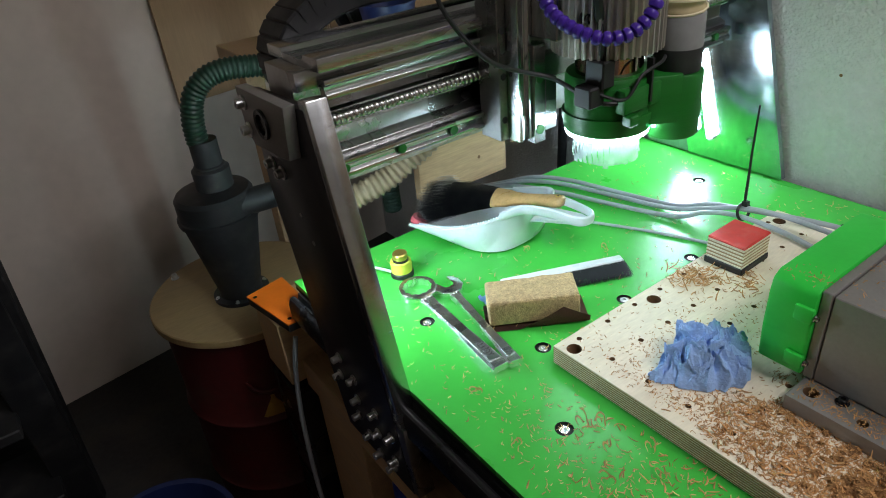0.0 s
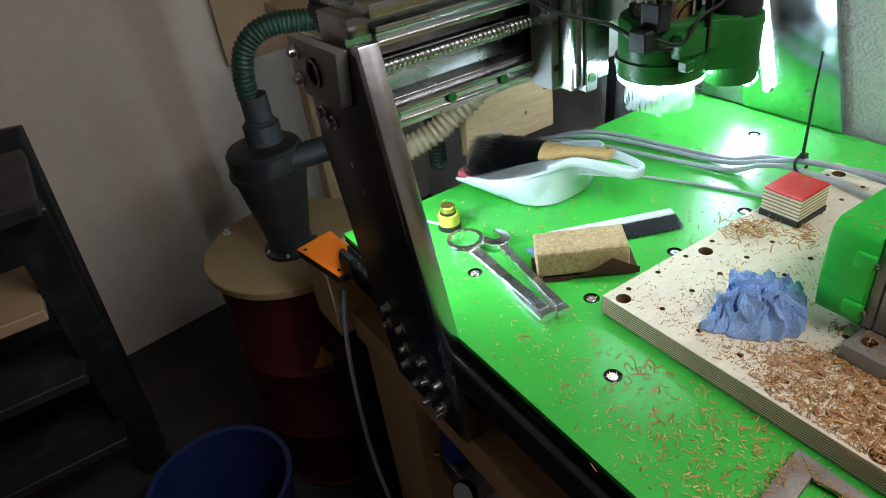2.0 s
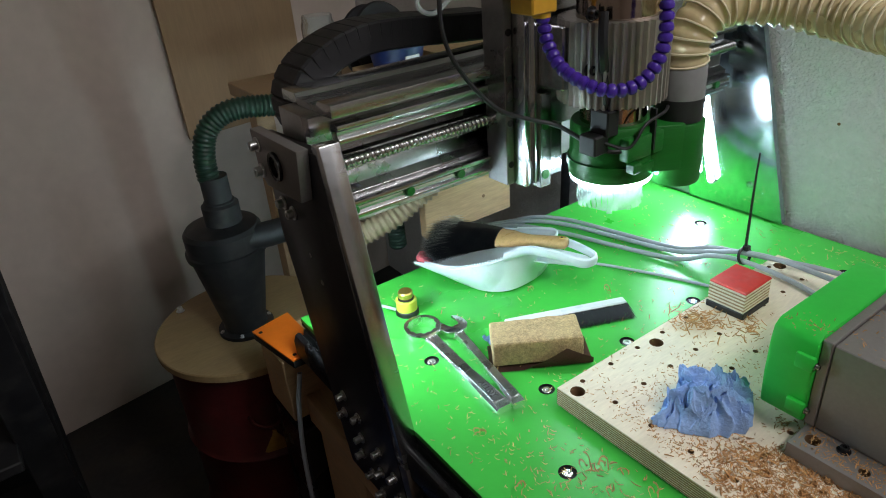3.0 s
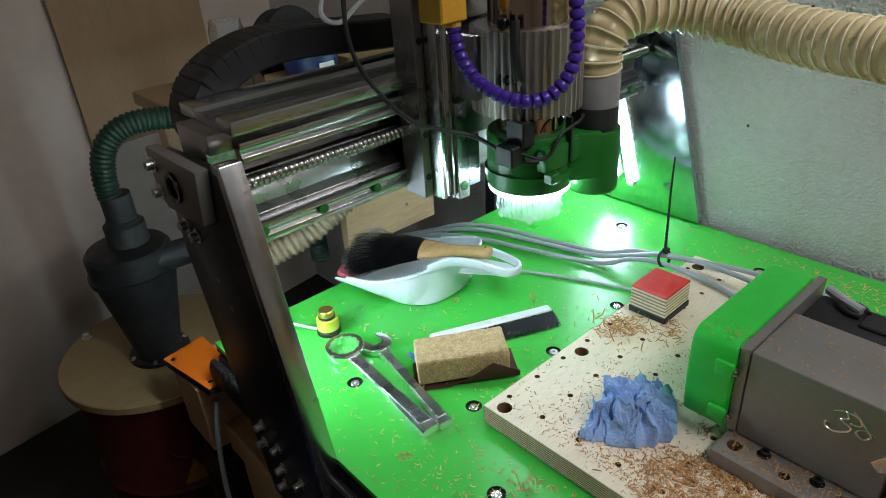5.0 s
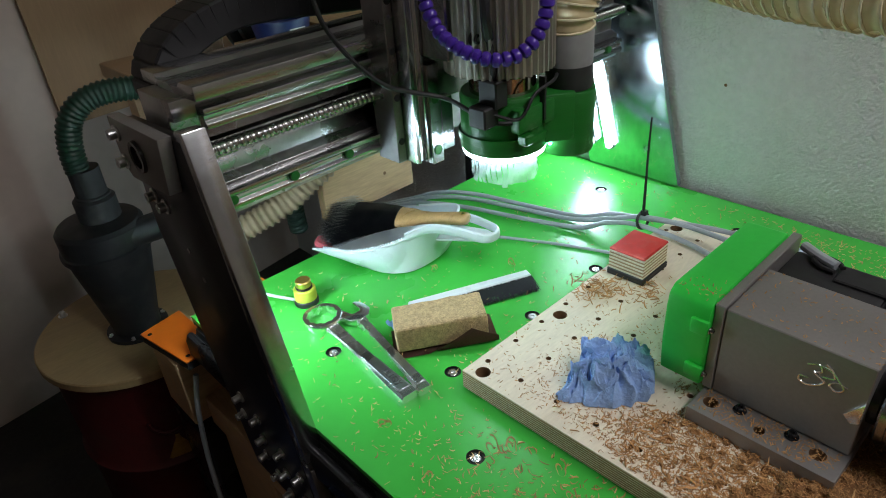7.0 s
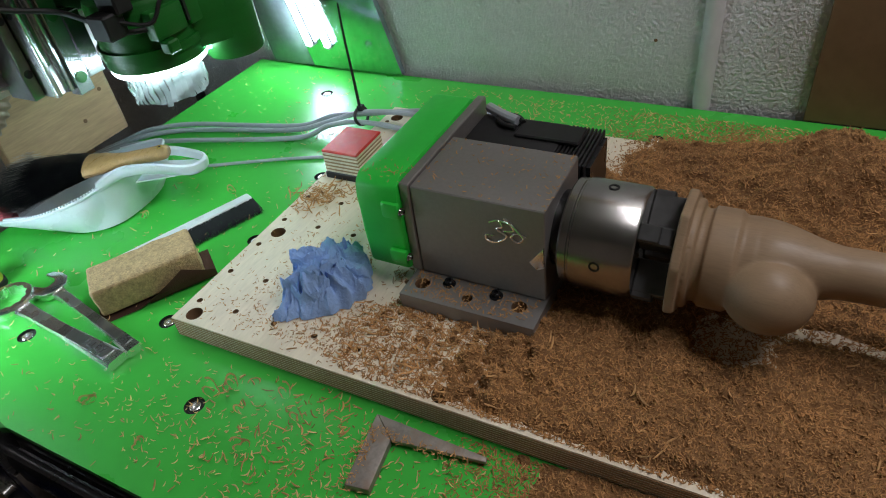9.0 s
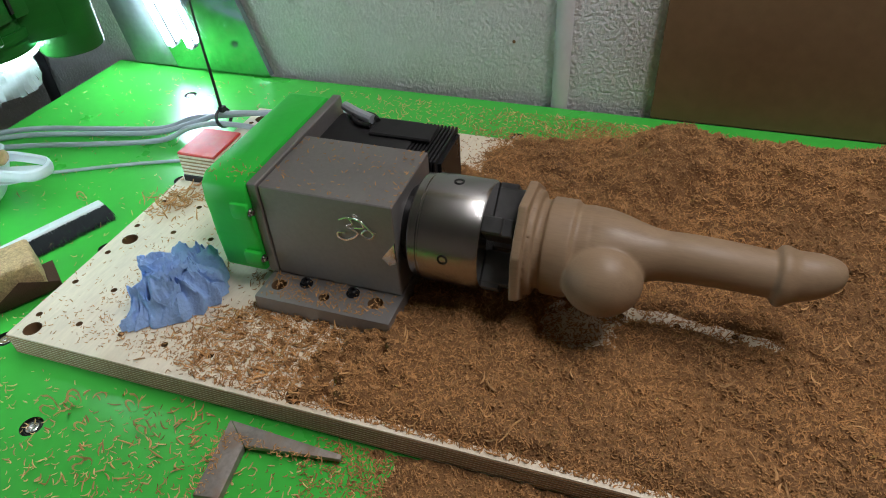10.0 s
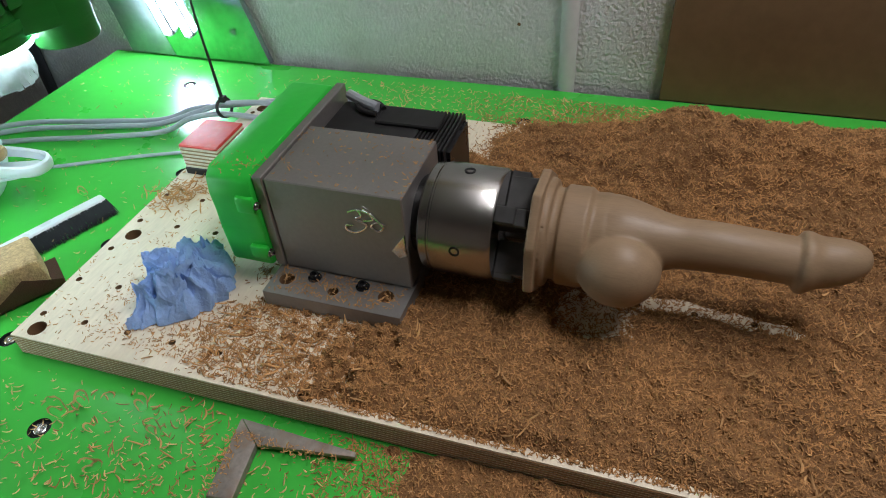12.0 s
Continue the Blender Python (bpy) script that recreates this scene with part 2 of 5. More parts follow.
def box(a, b, bevel=0.0, bm=None, m=None, seg=1):
    bm = bm or bmesh.new()
    r = bmesh.ops.create_cube(bm, size=1)
    c = [(a[k] + b[k]) / 2 for k in range(3)]
    s = [abs(b[k] - a[k]) for k in range(3)]
    mm = Matrix.Translation(c) @ Matrix.Diagonal((*s, 1))
    bmesh.ops.transform(bm, matrix=mm, verts=r["verts"])
    vs = r["verts"]
    if bevel:
        es = list({e for v in vs for e in v.link_edges})
        rb = bmesh.ops.bevel(bm, geom=es, offset=bevel, segments=seg, affect="EDGES", profile=0.5)
        vs = list({v for f in rb["faces"] for v in f.verts} | {v for v in vs if v.is_valid})
    if m is not None:
        bmesh.ops.transform(bm, matrix=m, verts=vs)
    return bm


def cyl(p0, p1, r0, r1=None, seg=24, bm=None, caps=True):
    bm = bm or bmesh.new()
    p0, p1 = Vector(p0), Vector(p1)
    r1 = r0 if r1 is None else r1
    d = p1 - p0
    q = d.to_track_quat("Z", "Y").to_matrix().to_4x4()
    bmesh.ops.create_cone(bm, cap_ends=caps, segments=seg, radius1=r0, radius2=r1, depth=d.length, matrix=Matrix.Translation((p0 + p1) / 2) @ q)
    return bm


def lathe(profile, at, axis=(0, 0, 1), seg=32, bm=None):
    """Turns (radius, height) pairs round an axis through at."""
    bm = bm or bmesh.new()
    q = Vector(axis).to_track_quat("Z", "Y").to_matrix()
    rings = []
    for r, h in profile:
        rings.append([bm.verts.new(Vector(at) + q @ Vector((max(r, 1e-5) * math.cos(2 * math.pi * k / seg), max(r, 1e-5) * math.sin(2 * math.pi * k / seg), h))) for k in range(seg)])
    for a, b in zip(rings, rings[1:]):
        for k in range(seg):
            bm.faces.new((a[k], a[(k + 1) % seg], b[(k + 1) % seg], b[k]))
    if profile[0][0] > 1e-4 and profile[0] != profile[-1]:
        bm.faces.new(rings[0][::-1])
    if profile[-1][0] > 1e-4 and profile[0] != profile[-1]:
        bm.faces.new(rings[-1])
    return bm


def smooth_line(points, steps=8):
    """A Catmull-Rom line through the points."""
    p = [Vector(q) for q in points]
    p = [2 * p[0] - p[1]] + p + [2 * p[-1] - p[-2]]
    out = []
    for i in range(1, len(p) - 2):
        for s in range(steps):
            t = s / steps
            a, b, c, d = p[i - 1:i + 3]
            out.append(0.5 * ((2 * b) + (c - a) * t + (2 * a - 5 * b + 4 * c - d) * t * t + (3 * b - a - 3 * c + d) * t ** 3))
    out.append(p[-2])
    return out


def sweep(line, radius, seg=10, bm=None, caps=True):
    """A tube along a line; radius may be a function of the share of the way, or a number."""
    bm = bm or bmesh.new()
    rings = []
    up = Vector((0.13, 0.21, 0.97))
    n = len(line)
    for i, p in enumerate(line):
        d = (line[min(i + 1, n - 1)] - line[max(i - 1, 0)]).normalized()
        u = (up - d * up.dot(d)).normalized()
        up = u
        v = d.cross(u)
        r = radius(i / (n - 1)) if callable(radius) else radius
        rings.append([bm.verts.new(p + r * (math.cos(2 * math.pi * k / seg) * u + math.sin(2 * math.pi * k / seg) * v)) for k in range(seg)])
    for a, b in zip(rings, rings[1:]):
        for k in range(seg):
            bm.faces.new((a[k], a[(k + 1) % seg], b[(k + 1) % seg], b[k]))
    if caps:
        bm.faces.new(rings[0][::-1])
        bm.faces.new(rings[-1])
    return bm


def prism(outline, lo, hi, axis="z", bevel=0.0, bm=None):
    """An outline of (u, v) pairs pushed along an axis; x: (y, z), y: (x, z), z: (x, y)."""
    bm = bm or bmesh.new()

    def at(u, v, w):
        return {"x": (w, u, v), "y": (u, w, v), "z": (u, v, w)}[axis]
    a = [bm.verts.new(at(u, v, lo)) for u, v in outline]
    b = [bm.verts.new(at(u, v, hi)) for u, v in outline]
    n = len(outline)
    faces = [bm.faces.new(a), bm.faces.new(b[::-1])]
    for k in range(n):
        faces.append(bm.faces.new((a[k], b[k], b[(k + 1) % n], a[(k + 1) % n])))
    if bevel:
        bmesh.ops.bevel(bm, geom=list({e for f in faces for e in f.edges}), offset=bevel, segments=2, affect="EDGES", profile=0.5)
    return bm


def ring_hose(line, r, pitch, depth, seg=14):
    """A corrugated hose: a tube whose radius swells once each pitch."""
    length = sum((b - a).length for a, b in zip(line, line[1:]))
    turns = length / pitch
    return sweep(line, lambda s: r - depth * (0.5 + 0.5 * math.cos(2 * math.pi * turns * s)), seg)


def resample(line, step):
    out, rest = [line[0].copy()], 0.0
    for a, b in zip(line, line[1:]):
        d = (b - a).length
        t = step - rest
        while t <= d:
            out.append(a + (b - a) * (t / d))
            t += step
        rest = d - (t - step)
    return out

# ---- the room ----
rnd = random.Random(4)


def slab(name, a, b, material, label, category, bevel=0.0):
    return solo(name, box(a, b, bevel), material, label, category, kind="structure")


slab("floor", (-3, -3, FLOOR - 0.1), (0.72, 2.0, FLOOR), "floor", "dark dusty concrete workshop floor", "floor")
slab("ceiling", (-3, -3, 1.6), (0.85, 2.0, 1.7), "ceiling", "plain white workshop ceiling", "ceiling")
slab("wall_east", (0.70, -3, FLOOR), (0.82, 1.95, 1.6), "plaster", "coarse white plastered wall behind the table", "wall")
solo("wall_north", prism([(-3, 1.19), (0.70, 1.77), (0.70, 1.9), (-3, 1.32)], FLOOR, 1.6), "wall", "smooth off-white painted wall in shade", "wall", kind="structure")
slab("wall_west", (-3.1, -3, FLOOR), (-3, 1.3, 1.6), "wall", "plain off-white wall", "wall")
slab("wall_south", (-3, -3.1, FLOOR), (0.82, -3, 1.6), "wall", "plain off-white wall", "wall")

bm = cyl((0.6945, -0.441, FLOOR), (0.6945, -0.441, 1.6), 0.0135, seg=16)
solo("conduit", bm, "paper", "grey vertical conduit pipe fixed to the plaster wall", "pipe")
bm = box((0.682, -1.9, 0.0), (0.6995, -0.59, 0.9), 0.001)
solo("hardboard_panel", bm, "brown_panel", "brown hardboard sheet standing against the plaster wall", "panel")
bm = cyl((0.684, 0.715, -0.7), (0.684, 0.68, 0.45), 0.012, seg=14)
solo("black_pipe", bm, "black", "thin black pipe running up the plaster wall", "pipe")
bm = prism([(-0.02, 1.645), (0.42, 1.714), (0.42, 1.728), (-0.02, 1.659)], 0.0, 1.3)
bmesh.ops.translate(bm, verts=bm.verts, vec=(0, -0.022, 0))
solo("plywood_sheet", bm, "tan_panel", "tall tan plywood sheet fixed to the wall", "panel")


# ---- the machine table ----
def plate_with_holes(outline, top, holes, depth, seg=20):
    """A top face with real holes, their walls and floors, and the outer walls."""
    bm = bmesh.new()
    edges, rims = [], []
    vs = [bm.verts.new((x, y, top)) for x, y in outline]
    outer = [bm.edges.new((vs[k], vs[(k + 1) % len(vs)])) for k in range(len(vs))]
    edges += outer
    for x, y, r in holes:
        n = seg if r > 0.006 else 10
        ring = [bm.verts.new((x + r * math.cos(2 * math.pi * k / n), y + r * math.sin(2 * math.pi * k / n), top)) for k in range(n)]
        es = [bm.edges.new((ring[k], ring[(k + 1) % n])) for k in range(n)]
        edges += es
        rims.append(ring)
    bmesh.ops.triangle_fill(bm, use_beauty=True, use_dissolve=False, edges=edges)
    low = [bm.verts.new((v.co.x, v.co.y, top - depth)) for v in vs]
    for k in range(len(vs)):
        bm.faces.new((vs[k], vs[(k + 1) % len(vs)], low[(k + 1) % len(vs)], low[k]))
    for ring in rims:
        n = len(ring)
        lower = [bm.verts.new((v.co.x, v.co.y, top - depth * 0.93)) for v in ring]
        for k in range(n):
            bm.faces.new((ring[k], ring[(k + 1) % n], lower[(k + 1) % n], lower[k])).material_index = 1
        bm.faces.new(lower).material_index = 1
    return bm


TX0, TX1, TY0, TY1 = -0.190, 0.6800, -1.75, 0.460
table_screws = [(-0.088, -0.069), (-0.088, 0.214), (-0.003, 0.055), (0.576, 0.216), (0.572, -0.398), (0.164, 0.054), (0.329, 0.056), (0.584, -0.062), (0.576, -0.95), (-0.088, -0.64)]
table = thing("machine_table", (0.24, -0.6, -0.03), "bright green lacquered machine table scattered with wood shavings", "table")
bm = plate_with_holes([(TX0, TY0), (TX1, TY0), (TX1, TY1), (TX0, TY1)], 0.0, [(x, y, 0.0115) for x, y in table_screws], 0.008)
top = part("tabletop", bm, "green", table)
top.data.materials.append(M["black"])
part("core", box((TX0 + 0.0005, TY0, -0.016), (TX1, TY1 - 0.0005, -0.0085)), "black", table, "black core of the panel")
for x, y in table_screws:
    sc = part("screw", lathe([(0.0108, -0.0075), (0.0108, -0.0035), (0.0085, -0.0025), (0.0078, -0.0035)], (x, y, 0), seg=20), "black", table, "black recessed washer")
    part("screw_head", lathe([(0.0066, -0.0072), (0.0066, -0.0012), (0.0058, -0.0006), (0.0030, -0.0006), (0.0028, -0.003), (0.0, -0.003)], (x, y, 0), seg=18), "chrome", sc, "bright socket screw head")
part("frame", box((-0.150, TY0, -0.1675), (0.66, 0.44, -0.0165)), "black_metal", table, "dark steel frame under the panel")

# rail along the table's side
rail = thing("guide_rail", (-0.21, -0.6, -0.05), "black anodised guide rail along the table's edge", "rail")
part("profile", prism([(-0.212, -0.060), (-0.151, -0.060), (-0.151, -0.018), (-0.192, -0.018), (-0.194, -0.028), (-0.200, -0.028), (-0.202, -0.020), (-0.208, -0.022), (-0.212, -0.032)], TY0, 0.45, axis="y"), "black_metal", rail)
part("running_rod", cyl((-0.203, TY0, -0.026), (-0.203, 0.45, -0.026), 0.006, seg=12), "black_metal", rail)

# timber frame below
frame_thing = thing("timber_frame", (-0.23, -0.4, FLOOR), "planed pine timber frame carrying the machine table", "frame")
part("side_beam", box((-0.208, TY0, -0.228), (-0.118, 0.47, -0.168), 0.002), "pine", frame_thing)
part("post", box((-0.204, 0.28, FLOOR), (-0.124, 0.44, -0.228), 0.002), "pine", frame_thing)
part("post", box((-0.204, -1.2, FLOOR), (-0.124, -1.07, -0.228), 0.002), "pine", frame_thing)
part("end_beam", box((-0.236, 0.47, -0.215), (-0.120, 0.575, -0.0785), 0.002), "pine_x", frame_thing)
part("stretcher", box((-0.19, -1.07, -0.70), (-0.14, 0.28, -0.62), 0.002), "pine", frame_thing)
part("far_post", box((0.55, 0.30, FLOOR), (0.65, 0.40, -0.165), 0.002), "pine", frame_thing)

orange = thing("orange_cover", (-0.22, 0.41, 0), "orange laminate cover plate with a black edge", "plate")
bm = plate_with_holes([(-0.247, 0.570), (-0.226, 0.438), (-0.170, 0.438), (-0.170, 0.585)], -0.060, [(-0.236, 0.556, 0.004), (-0.216, 0.452, 0.004)], 0.003)
ot = part("top", bm, "orange", orange)
ot.data.materials.append(M["black"])
part("core", prism([(-0.246, 0.569), (-0.225, 0.439), (-0.171, 0.439), (-0.171, 0.584)], -0.078, -0.0635), "black", orange, "black core")
bm = plate_with_holes([(-0.115, 0.466), (-0.045, 0.466), (-0.045, 0.495), (-0.115, 0.495)], -0.014, [(-0.08, 0.482, 0.004)], 0.012)
o2 = solo("orange_strip", bm, "orange", "small orange laminate strip behind the table's end", "plate")
o2.data.materials.append(M["black"])

# ---- gantry ----
GY = -0.132          # the gantry's travel along the table
GX = 0.270           # the head's travel along the gantry
gan = thing("gantry", (0.22, 0.4, -0.15), "aluminium gantry with side plates, rails and ball screw over the table", "machine gantry")
PX = -0.218
side = part("side_plate", prism([(0.341, 0.366), (0.510, 0.356), (0.508, 0.215), (0.405, -0.166), (0.222, -0.166)], PX, PX + 0.016, "x", 0.0012), "steel_dark", gan, "dark blued steel side plate")
# bright bar on the front edge
bm = bmesh.new()
for u0, w0, u1, w1 in ((0.3315, 0.377, 0.229, -0.045),):
    pts = [(u0, w0), (u0 + 0.022, w0 - 0.002), (u1 + 0.022, w1), (u1, w1)]
    prism(pts, PX + 0.0005, PX + 0.028, "x", 0.0015, bm)
part("front_bar", bm, "alu", gan, "bright brushed aluminium bar")
bm = prism([(0.227, -0.047), (0.250, -0.047), (0.233, -0.164), (0.210, -0.164)], PX + 0.001, PX + 0.0275, "x", 0.001)
part("lower_bar", bm, "alu_dull", gan, "dull lower end of the bar")
block = part("bearing_block", prism([(0.358, 0.3695), (0.505, 0.366), (0.500, 0.31), (0.480, 0.292), (0.372, 0.300)], PX - 0.016, PX + 0.0, "x", 0.0015), "alu_grey", gan, "grey bearing block")
part("bearing", lathe([(0.0, 0.0), (0.013, 0.0), (0.0135, 0.003), (0.019, 0.0035), (0.0195, 0.0), (0.0195, -0.002), (0.0, -0.002)], (PX - 0.0165, 0.432, 0.332), (-1, 0, 0), 24), "black_metal", block, "round black bearing")


def socket_bolt(name, at, axis, r, h, parent, material="zinc"):
    bm = lathe([(r * 1.55, 0), (r * 1.55, h * 0.18), (r, h * 0.18), (r, h), (r * 0.9, h * 1.06), (r * 0.5, h * 1.06), (r * 0.5, h * 0.6), (0, h * 0.6)], at, axis, 14)
    return part(name, bm, material, parent)


for y, z in ((0.487, 0.348), (0.487, 0.312), (0.477, 0.263), (0.447, 0.257)):
    socket_bolt("bolt", (PX - (0.016 if z > 0.3 else 0), y, z), (-1, 0, 0), 0.0065, 0.010, gan)
for y, z in ((0.391, -0.023), (0.352, -0.040), (0.398, -0.060), (0.352, -0.078), (0.300, -0.068), (0.262, -0.085),
             (0.357, -0.113), (0.302, -0.108), (0.331, -0.133), (0.306, -0.152), (0.262, -0.130), (0.270, -0.150)):
    socket_bolt("bolt", (PX, y, z), (-1, 0, 0), 0.0055, 0.012, gan)
for y, z in ((0.415, 0.205), (0.392, 0.172)):
    part("tapped_hole", lathe([(0.004, 0.0), (0.004, 0.0006), (0.0, 0.0006)], (PX, y, z), (-1, 0, 0), 10), "alu_dull", gan)

BX0, BX1 = PX + 0.016, 0.655
part("beam", prism([(0.385, 0.245), (0.47, 0.245), (0.47, 0.395), (0.385, 0.395), (0.385, 0.372), (0.398, 0.372), (0.398, 0.340), (0.385, 0.340), (0.385, 0.318), (0.400, 0.312), (0.400, 0.292), (0.385, 0.286)], BX0, BX1, "x", 0.0008), "alu_dull", gan, "long aluminium beam profile")
part("beam_cap", prism([(0.360, 0.395), (0.385, 0.395), (0.50, 0.395), (0.50, 0.409), (0.46, 0.409), (0.455, 0.403), (0.40, 0.403), (0.395, 0.411), (0.360, 0.411)], BX0 + 0.02, BX1, "x", 0.0012), "alu", gan, "bright top cover of the beam")
for z in (0.270, 0.372):
    r = part("linear_rail", prism([(0.366, z - 0.0115), (0.385, z - 0.0115), (0.385, z + 0.0115), (0.366, z + 0.0115), (0.366, z + 0.006), (0.370, z + 0.003), (0.370, z - 0.003), (0.366, z - 0.006)], BX0 + 0.028, BX1 - 0.01, "x", 0.0005), "alu", gan, "polished linear guide rail")
    for k in range(10):
        x = -0.166 + k * 0.0855
        if z < 0.3:
            part("plug", lathe([(0.0062, -0.001), (0.0062, 0.0028), (0.0, 0.0028)], (x, 0.368, z), (0, -1, 0), 14), "green_print", r, "green plastic plug in the rail")
# ball screw with a real spiral groove
bm = bmesh.new()
seg, steps = 12, 900
rings = []
for i in range(steps + 1):
    x = BX0 + (BX1 - BX0) * i / steps
    ring = []
    for k in range(seg):
        a = 2 * math.pi * k / seg
        rr = 0.0085 - 0.0016 * max(0.0, math.cos(a - 2 * math.pi * x / 0.0075)) ** 2
        ring.append(bm.verts.new((x, 0.377 + rr * math.cos(a), 0.332 + rr * math.sin(a))))
    rings.append(ring)
for a, b in zip(rings, rings[1:]):
    for k in range(seg):
        bm.faces.new((a[k], a[(k + 1) % seg], b[(k + 1) % seg], b[k]))
part("ball_screw", bm, "steel", gan, "shiny steel ball screw", sharp=60)
mir = part("far_side_plate", prism([(0.234, 0.004), (0.332, 0.372), (0.540, 0.372), (0.442, 0.004)], 0.6705, 0.6845, "x", 0.0008), "mirror", gan, "polished bluish metal side plate that mirrors the table")
part("rear_panel", prism([(0.4435, 0.0045), (0.547, 0.0045), (0.605, 0.370), (0.5415, 0.370)], 0.6735, 0.6835, "x", 0.0006), "panel_grey", gan, "dull blue-grey panel behind the polished plate")


def led_bar(y0, z0, y1, z1, x, way, parent):
    d = Vector((0, y1 - y0, z1 - z0)).normalized()
    a, b = Vector((x, y0, z0)), Vector((x, y1, z1))
    h = part("lamp_holder", sweep([a - d * 0.006, b + d * 0.006], 0.0050, 8), "alu_grey", parent, "grey lamp holder")
    part("lamp_tube", sweep([a + Vector((way * 0.0025, 0, 0)), b + Vector((way * 0.0025, 0, 0))], 0.0062, 12), "led", h, "glowing white lamp tube")


for k in range(2):
    led_bar(0.392 + 0.045 * k, 0.052, 0.442 + 0.045 * k, 0.240, 0.6665, -1, gan)
for k in range(2):
    led_bar(0.422 + 0.028 * k, 0.045, 0.462 + 0.028 * k, 0.235, PX + 0.024, 1, gan)

# carriage under the side plate
part("carriage", box((PX + 0.017, 0.24, -0.150), (PX + 0.05, 0.40, -0.080), 0.002), "black_metal", gan, "black carriage gripping the rail")
gan.location += Vector((0, GY, 0))

# ---- spindle head ----
SX, SY = -0.097, 0.235
head = thing("spindle_head", (SX, SY, 0.19), "milling spindle with ribbed housing and green dust shoe", "spindle")
part("z_plate", box((SX - 0.075, 0.318, 0.30), (SX + 0.085, 0.336, 0.62), 0.002), "alu", head, "aluminium mounting plate")
for x, way in ((SX - 0.088, -1), (SX + 0.098, 1)):
    zr = part("z_rail", prism([(x - 0.012, 0.300), (x - 0.006, 0.300), (x - 0.003, 0.306), (x + 0.003, 0.306), (x + 0.006, 0.300), (x + 0.012, 0.300), (x + 0.012, 0.340), (x - 0.012, 0.340)], 0.232, 0.66, "z", 0.0008), "alu", head, "bright vertical guide rail")
    part("side_bar", box((x + way * 0.0125 - (0.014 if way < 0 else 0), 0.322, 0.232), (x + way * 0.0125 + (0.014 if way > 0 else 0), 0.365, 0.66), 0.001), "alu_dull", zr, "dull aluminium side bar")
    for z in (0.262, 0.322, 0.382, 0.442):
        part("rail_bolt", lathe([(0.0048, 0), (0.0048, 0.0012), (0, 0.0012)], (x + way * 0.019, 0.322, z), (0, -1, 0), 12), "black", zr)
    strip = x - way * 0.0225
    part("plug_strip", box((strip - 0.010, 0.296, 0.224), (strip + 0.010, 0.312, 0.36), 0.0006), "alu", zr, "pale strip beside the rail")
    for z in (0.243, 0.315):
        part("rail_plug", lathe([(0.0068, 0), (0.0068, 0.002), (0, 0.002)], (x - way * 0.022, 0.2965, z), (0, -1, 0), 14), "green_print", zr, "green round plug")
part("rail_block", box((SX - 0.052, 0.300, 0.236), (SX - 0.030, 0.316, 0.31), 0.001), "alu", head, "pale metal block")
part("backing", box((SX - 0.11, 0.3405, 0.24), (SX + 0.11, 0.358, 0.66), 0.002), "alu_dull", head, "carriage plate")
# ribbed housing
bm = bmesh.new()
ribs = 44
prof = []
for k in range(ribs * 4):
    a = 2 * math.pi * k / (ribs * 4)
    r = 0.0715 if k % 4 in (0, 1) else 0.0655
    prof.append((SX + r * math.cos(a), SY + 0.005 + r * math.sin(a)))
prism(prof, 0.352, 0.456, "z", 0.0, bm)
part("ribbed_housing", bm, "fins", head, "ribbed aluminium motor housing", sharp=20)
part("motor_body", lathe([(0.0, 0.44), (0.052, 0.44), (0.052, 0.70), (0.05, 0.705), (0, 0.705)], (SX, SY, 0), seg=40), "copper", head, "polished brownish motor body")
part("spindle_nose", lathe([(0.0, 0.30), (0.044, 0.30), (0.044, 0.345), (0.047, 0.347), (0.047, 0.356), (0, 0.356)], (SX, SY, 0), seg=40), "copper", head, "shiny spindle nose")
part("clamp_block", box((SX - 0.075, SY + 0.02, 0.37), (SX + 0.08, 0.317, 0.45), 0.002), "alu", head, "clamp block")
for x, z in ((SX - 0.062, 0.466), (SX - 0.062, 0.40), (SX + 0.073, 0.44), (SX + 0.073, 0.40)):
    socket_bolt("clamp_bolt", (x, SY - 0.012 if x < SX else SY + 0.02, z), (0, -1, 0), 0.006, 0.008, head, "black_metal")
# green shoe
bm = lathe([(0.0, 0.247), (0.0570, 0.247), (0.0585, 0.252), (0.0585, 0.262), (0.0570, 0.264), (0.0570, 0.318), (0.055, 0.323), (0.046, 0.323)], (SX, SY, 0), seg=48)
shoe = part("dust_shoe", bm, "green_print", head, "dark green printed plastic dust shoe")
part("clamp_ear", box((SX - 0.040, SY - 0.0625, 0.283), (SX + 0.006, SY - 0.0465, 0.314), 0.003, seg=2), "green_print", shoe)
part("clamp_ear", box((SX + 0.010, SY - 0.0625, 0.283), (SX + 0.034, SY - 0.0465, 0.314), 0.003, seg=2), "green_print", shoe)
# solid black strip that paints the shade of the slot between the ears
part("slot", box((SX + 0.0062, SY - 0.064, 0.290), (SX + 0.0098, SY - 0.055, 0.345)), "black", shoe, "black strip for the shade in the clamp slot")
part("latch", box((SX - 0.036, SY - 0.070, 0.268), (SX - 0.020, SY - 0.055, 0.282), 0.002), "green_print", shoe)
part("rim", lathe([(0.0577, 0.262), (0.0605, 0.262), (0.0605, 0.272), (0.0577, 0.272), (0.0577, 0.262)], (SX, SY, 0), seg=48), "green_print", shoe)
PXC, PYC = SX + 0.074, SY - 0.050
mb = Matrix.Translation((SX, SY, 0)) @ Matrix.Rotation(math.atan2(-0.050, 0.074), 4, "Z")
part("bridge", box((0.015, -0.036, 0.252), (0.088, 0.036, 0.318), 0.004, seg=2, m=mb), "green_print", shoe)
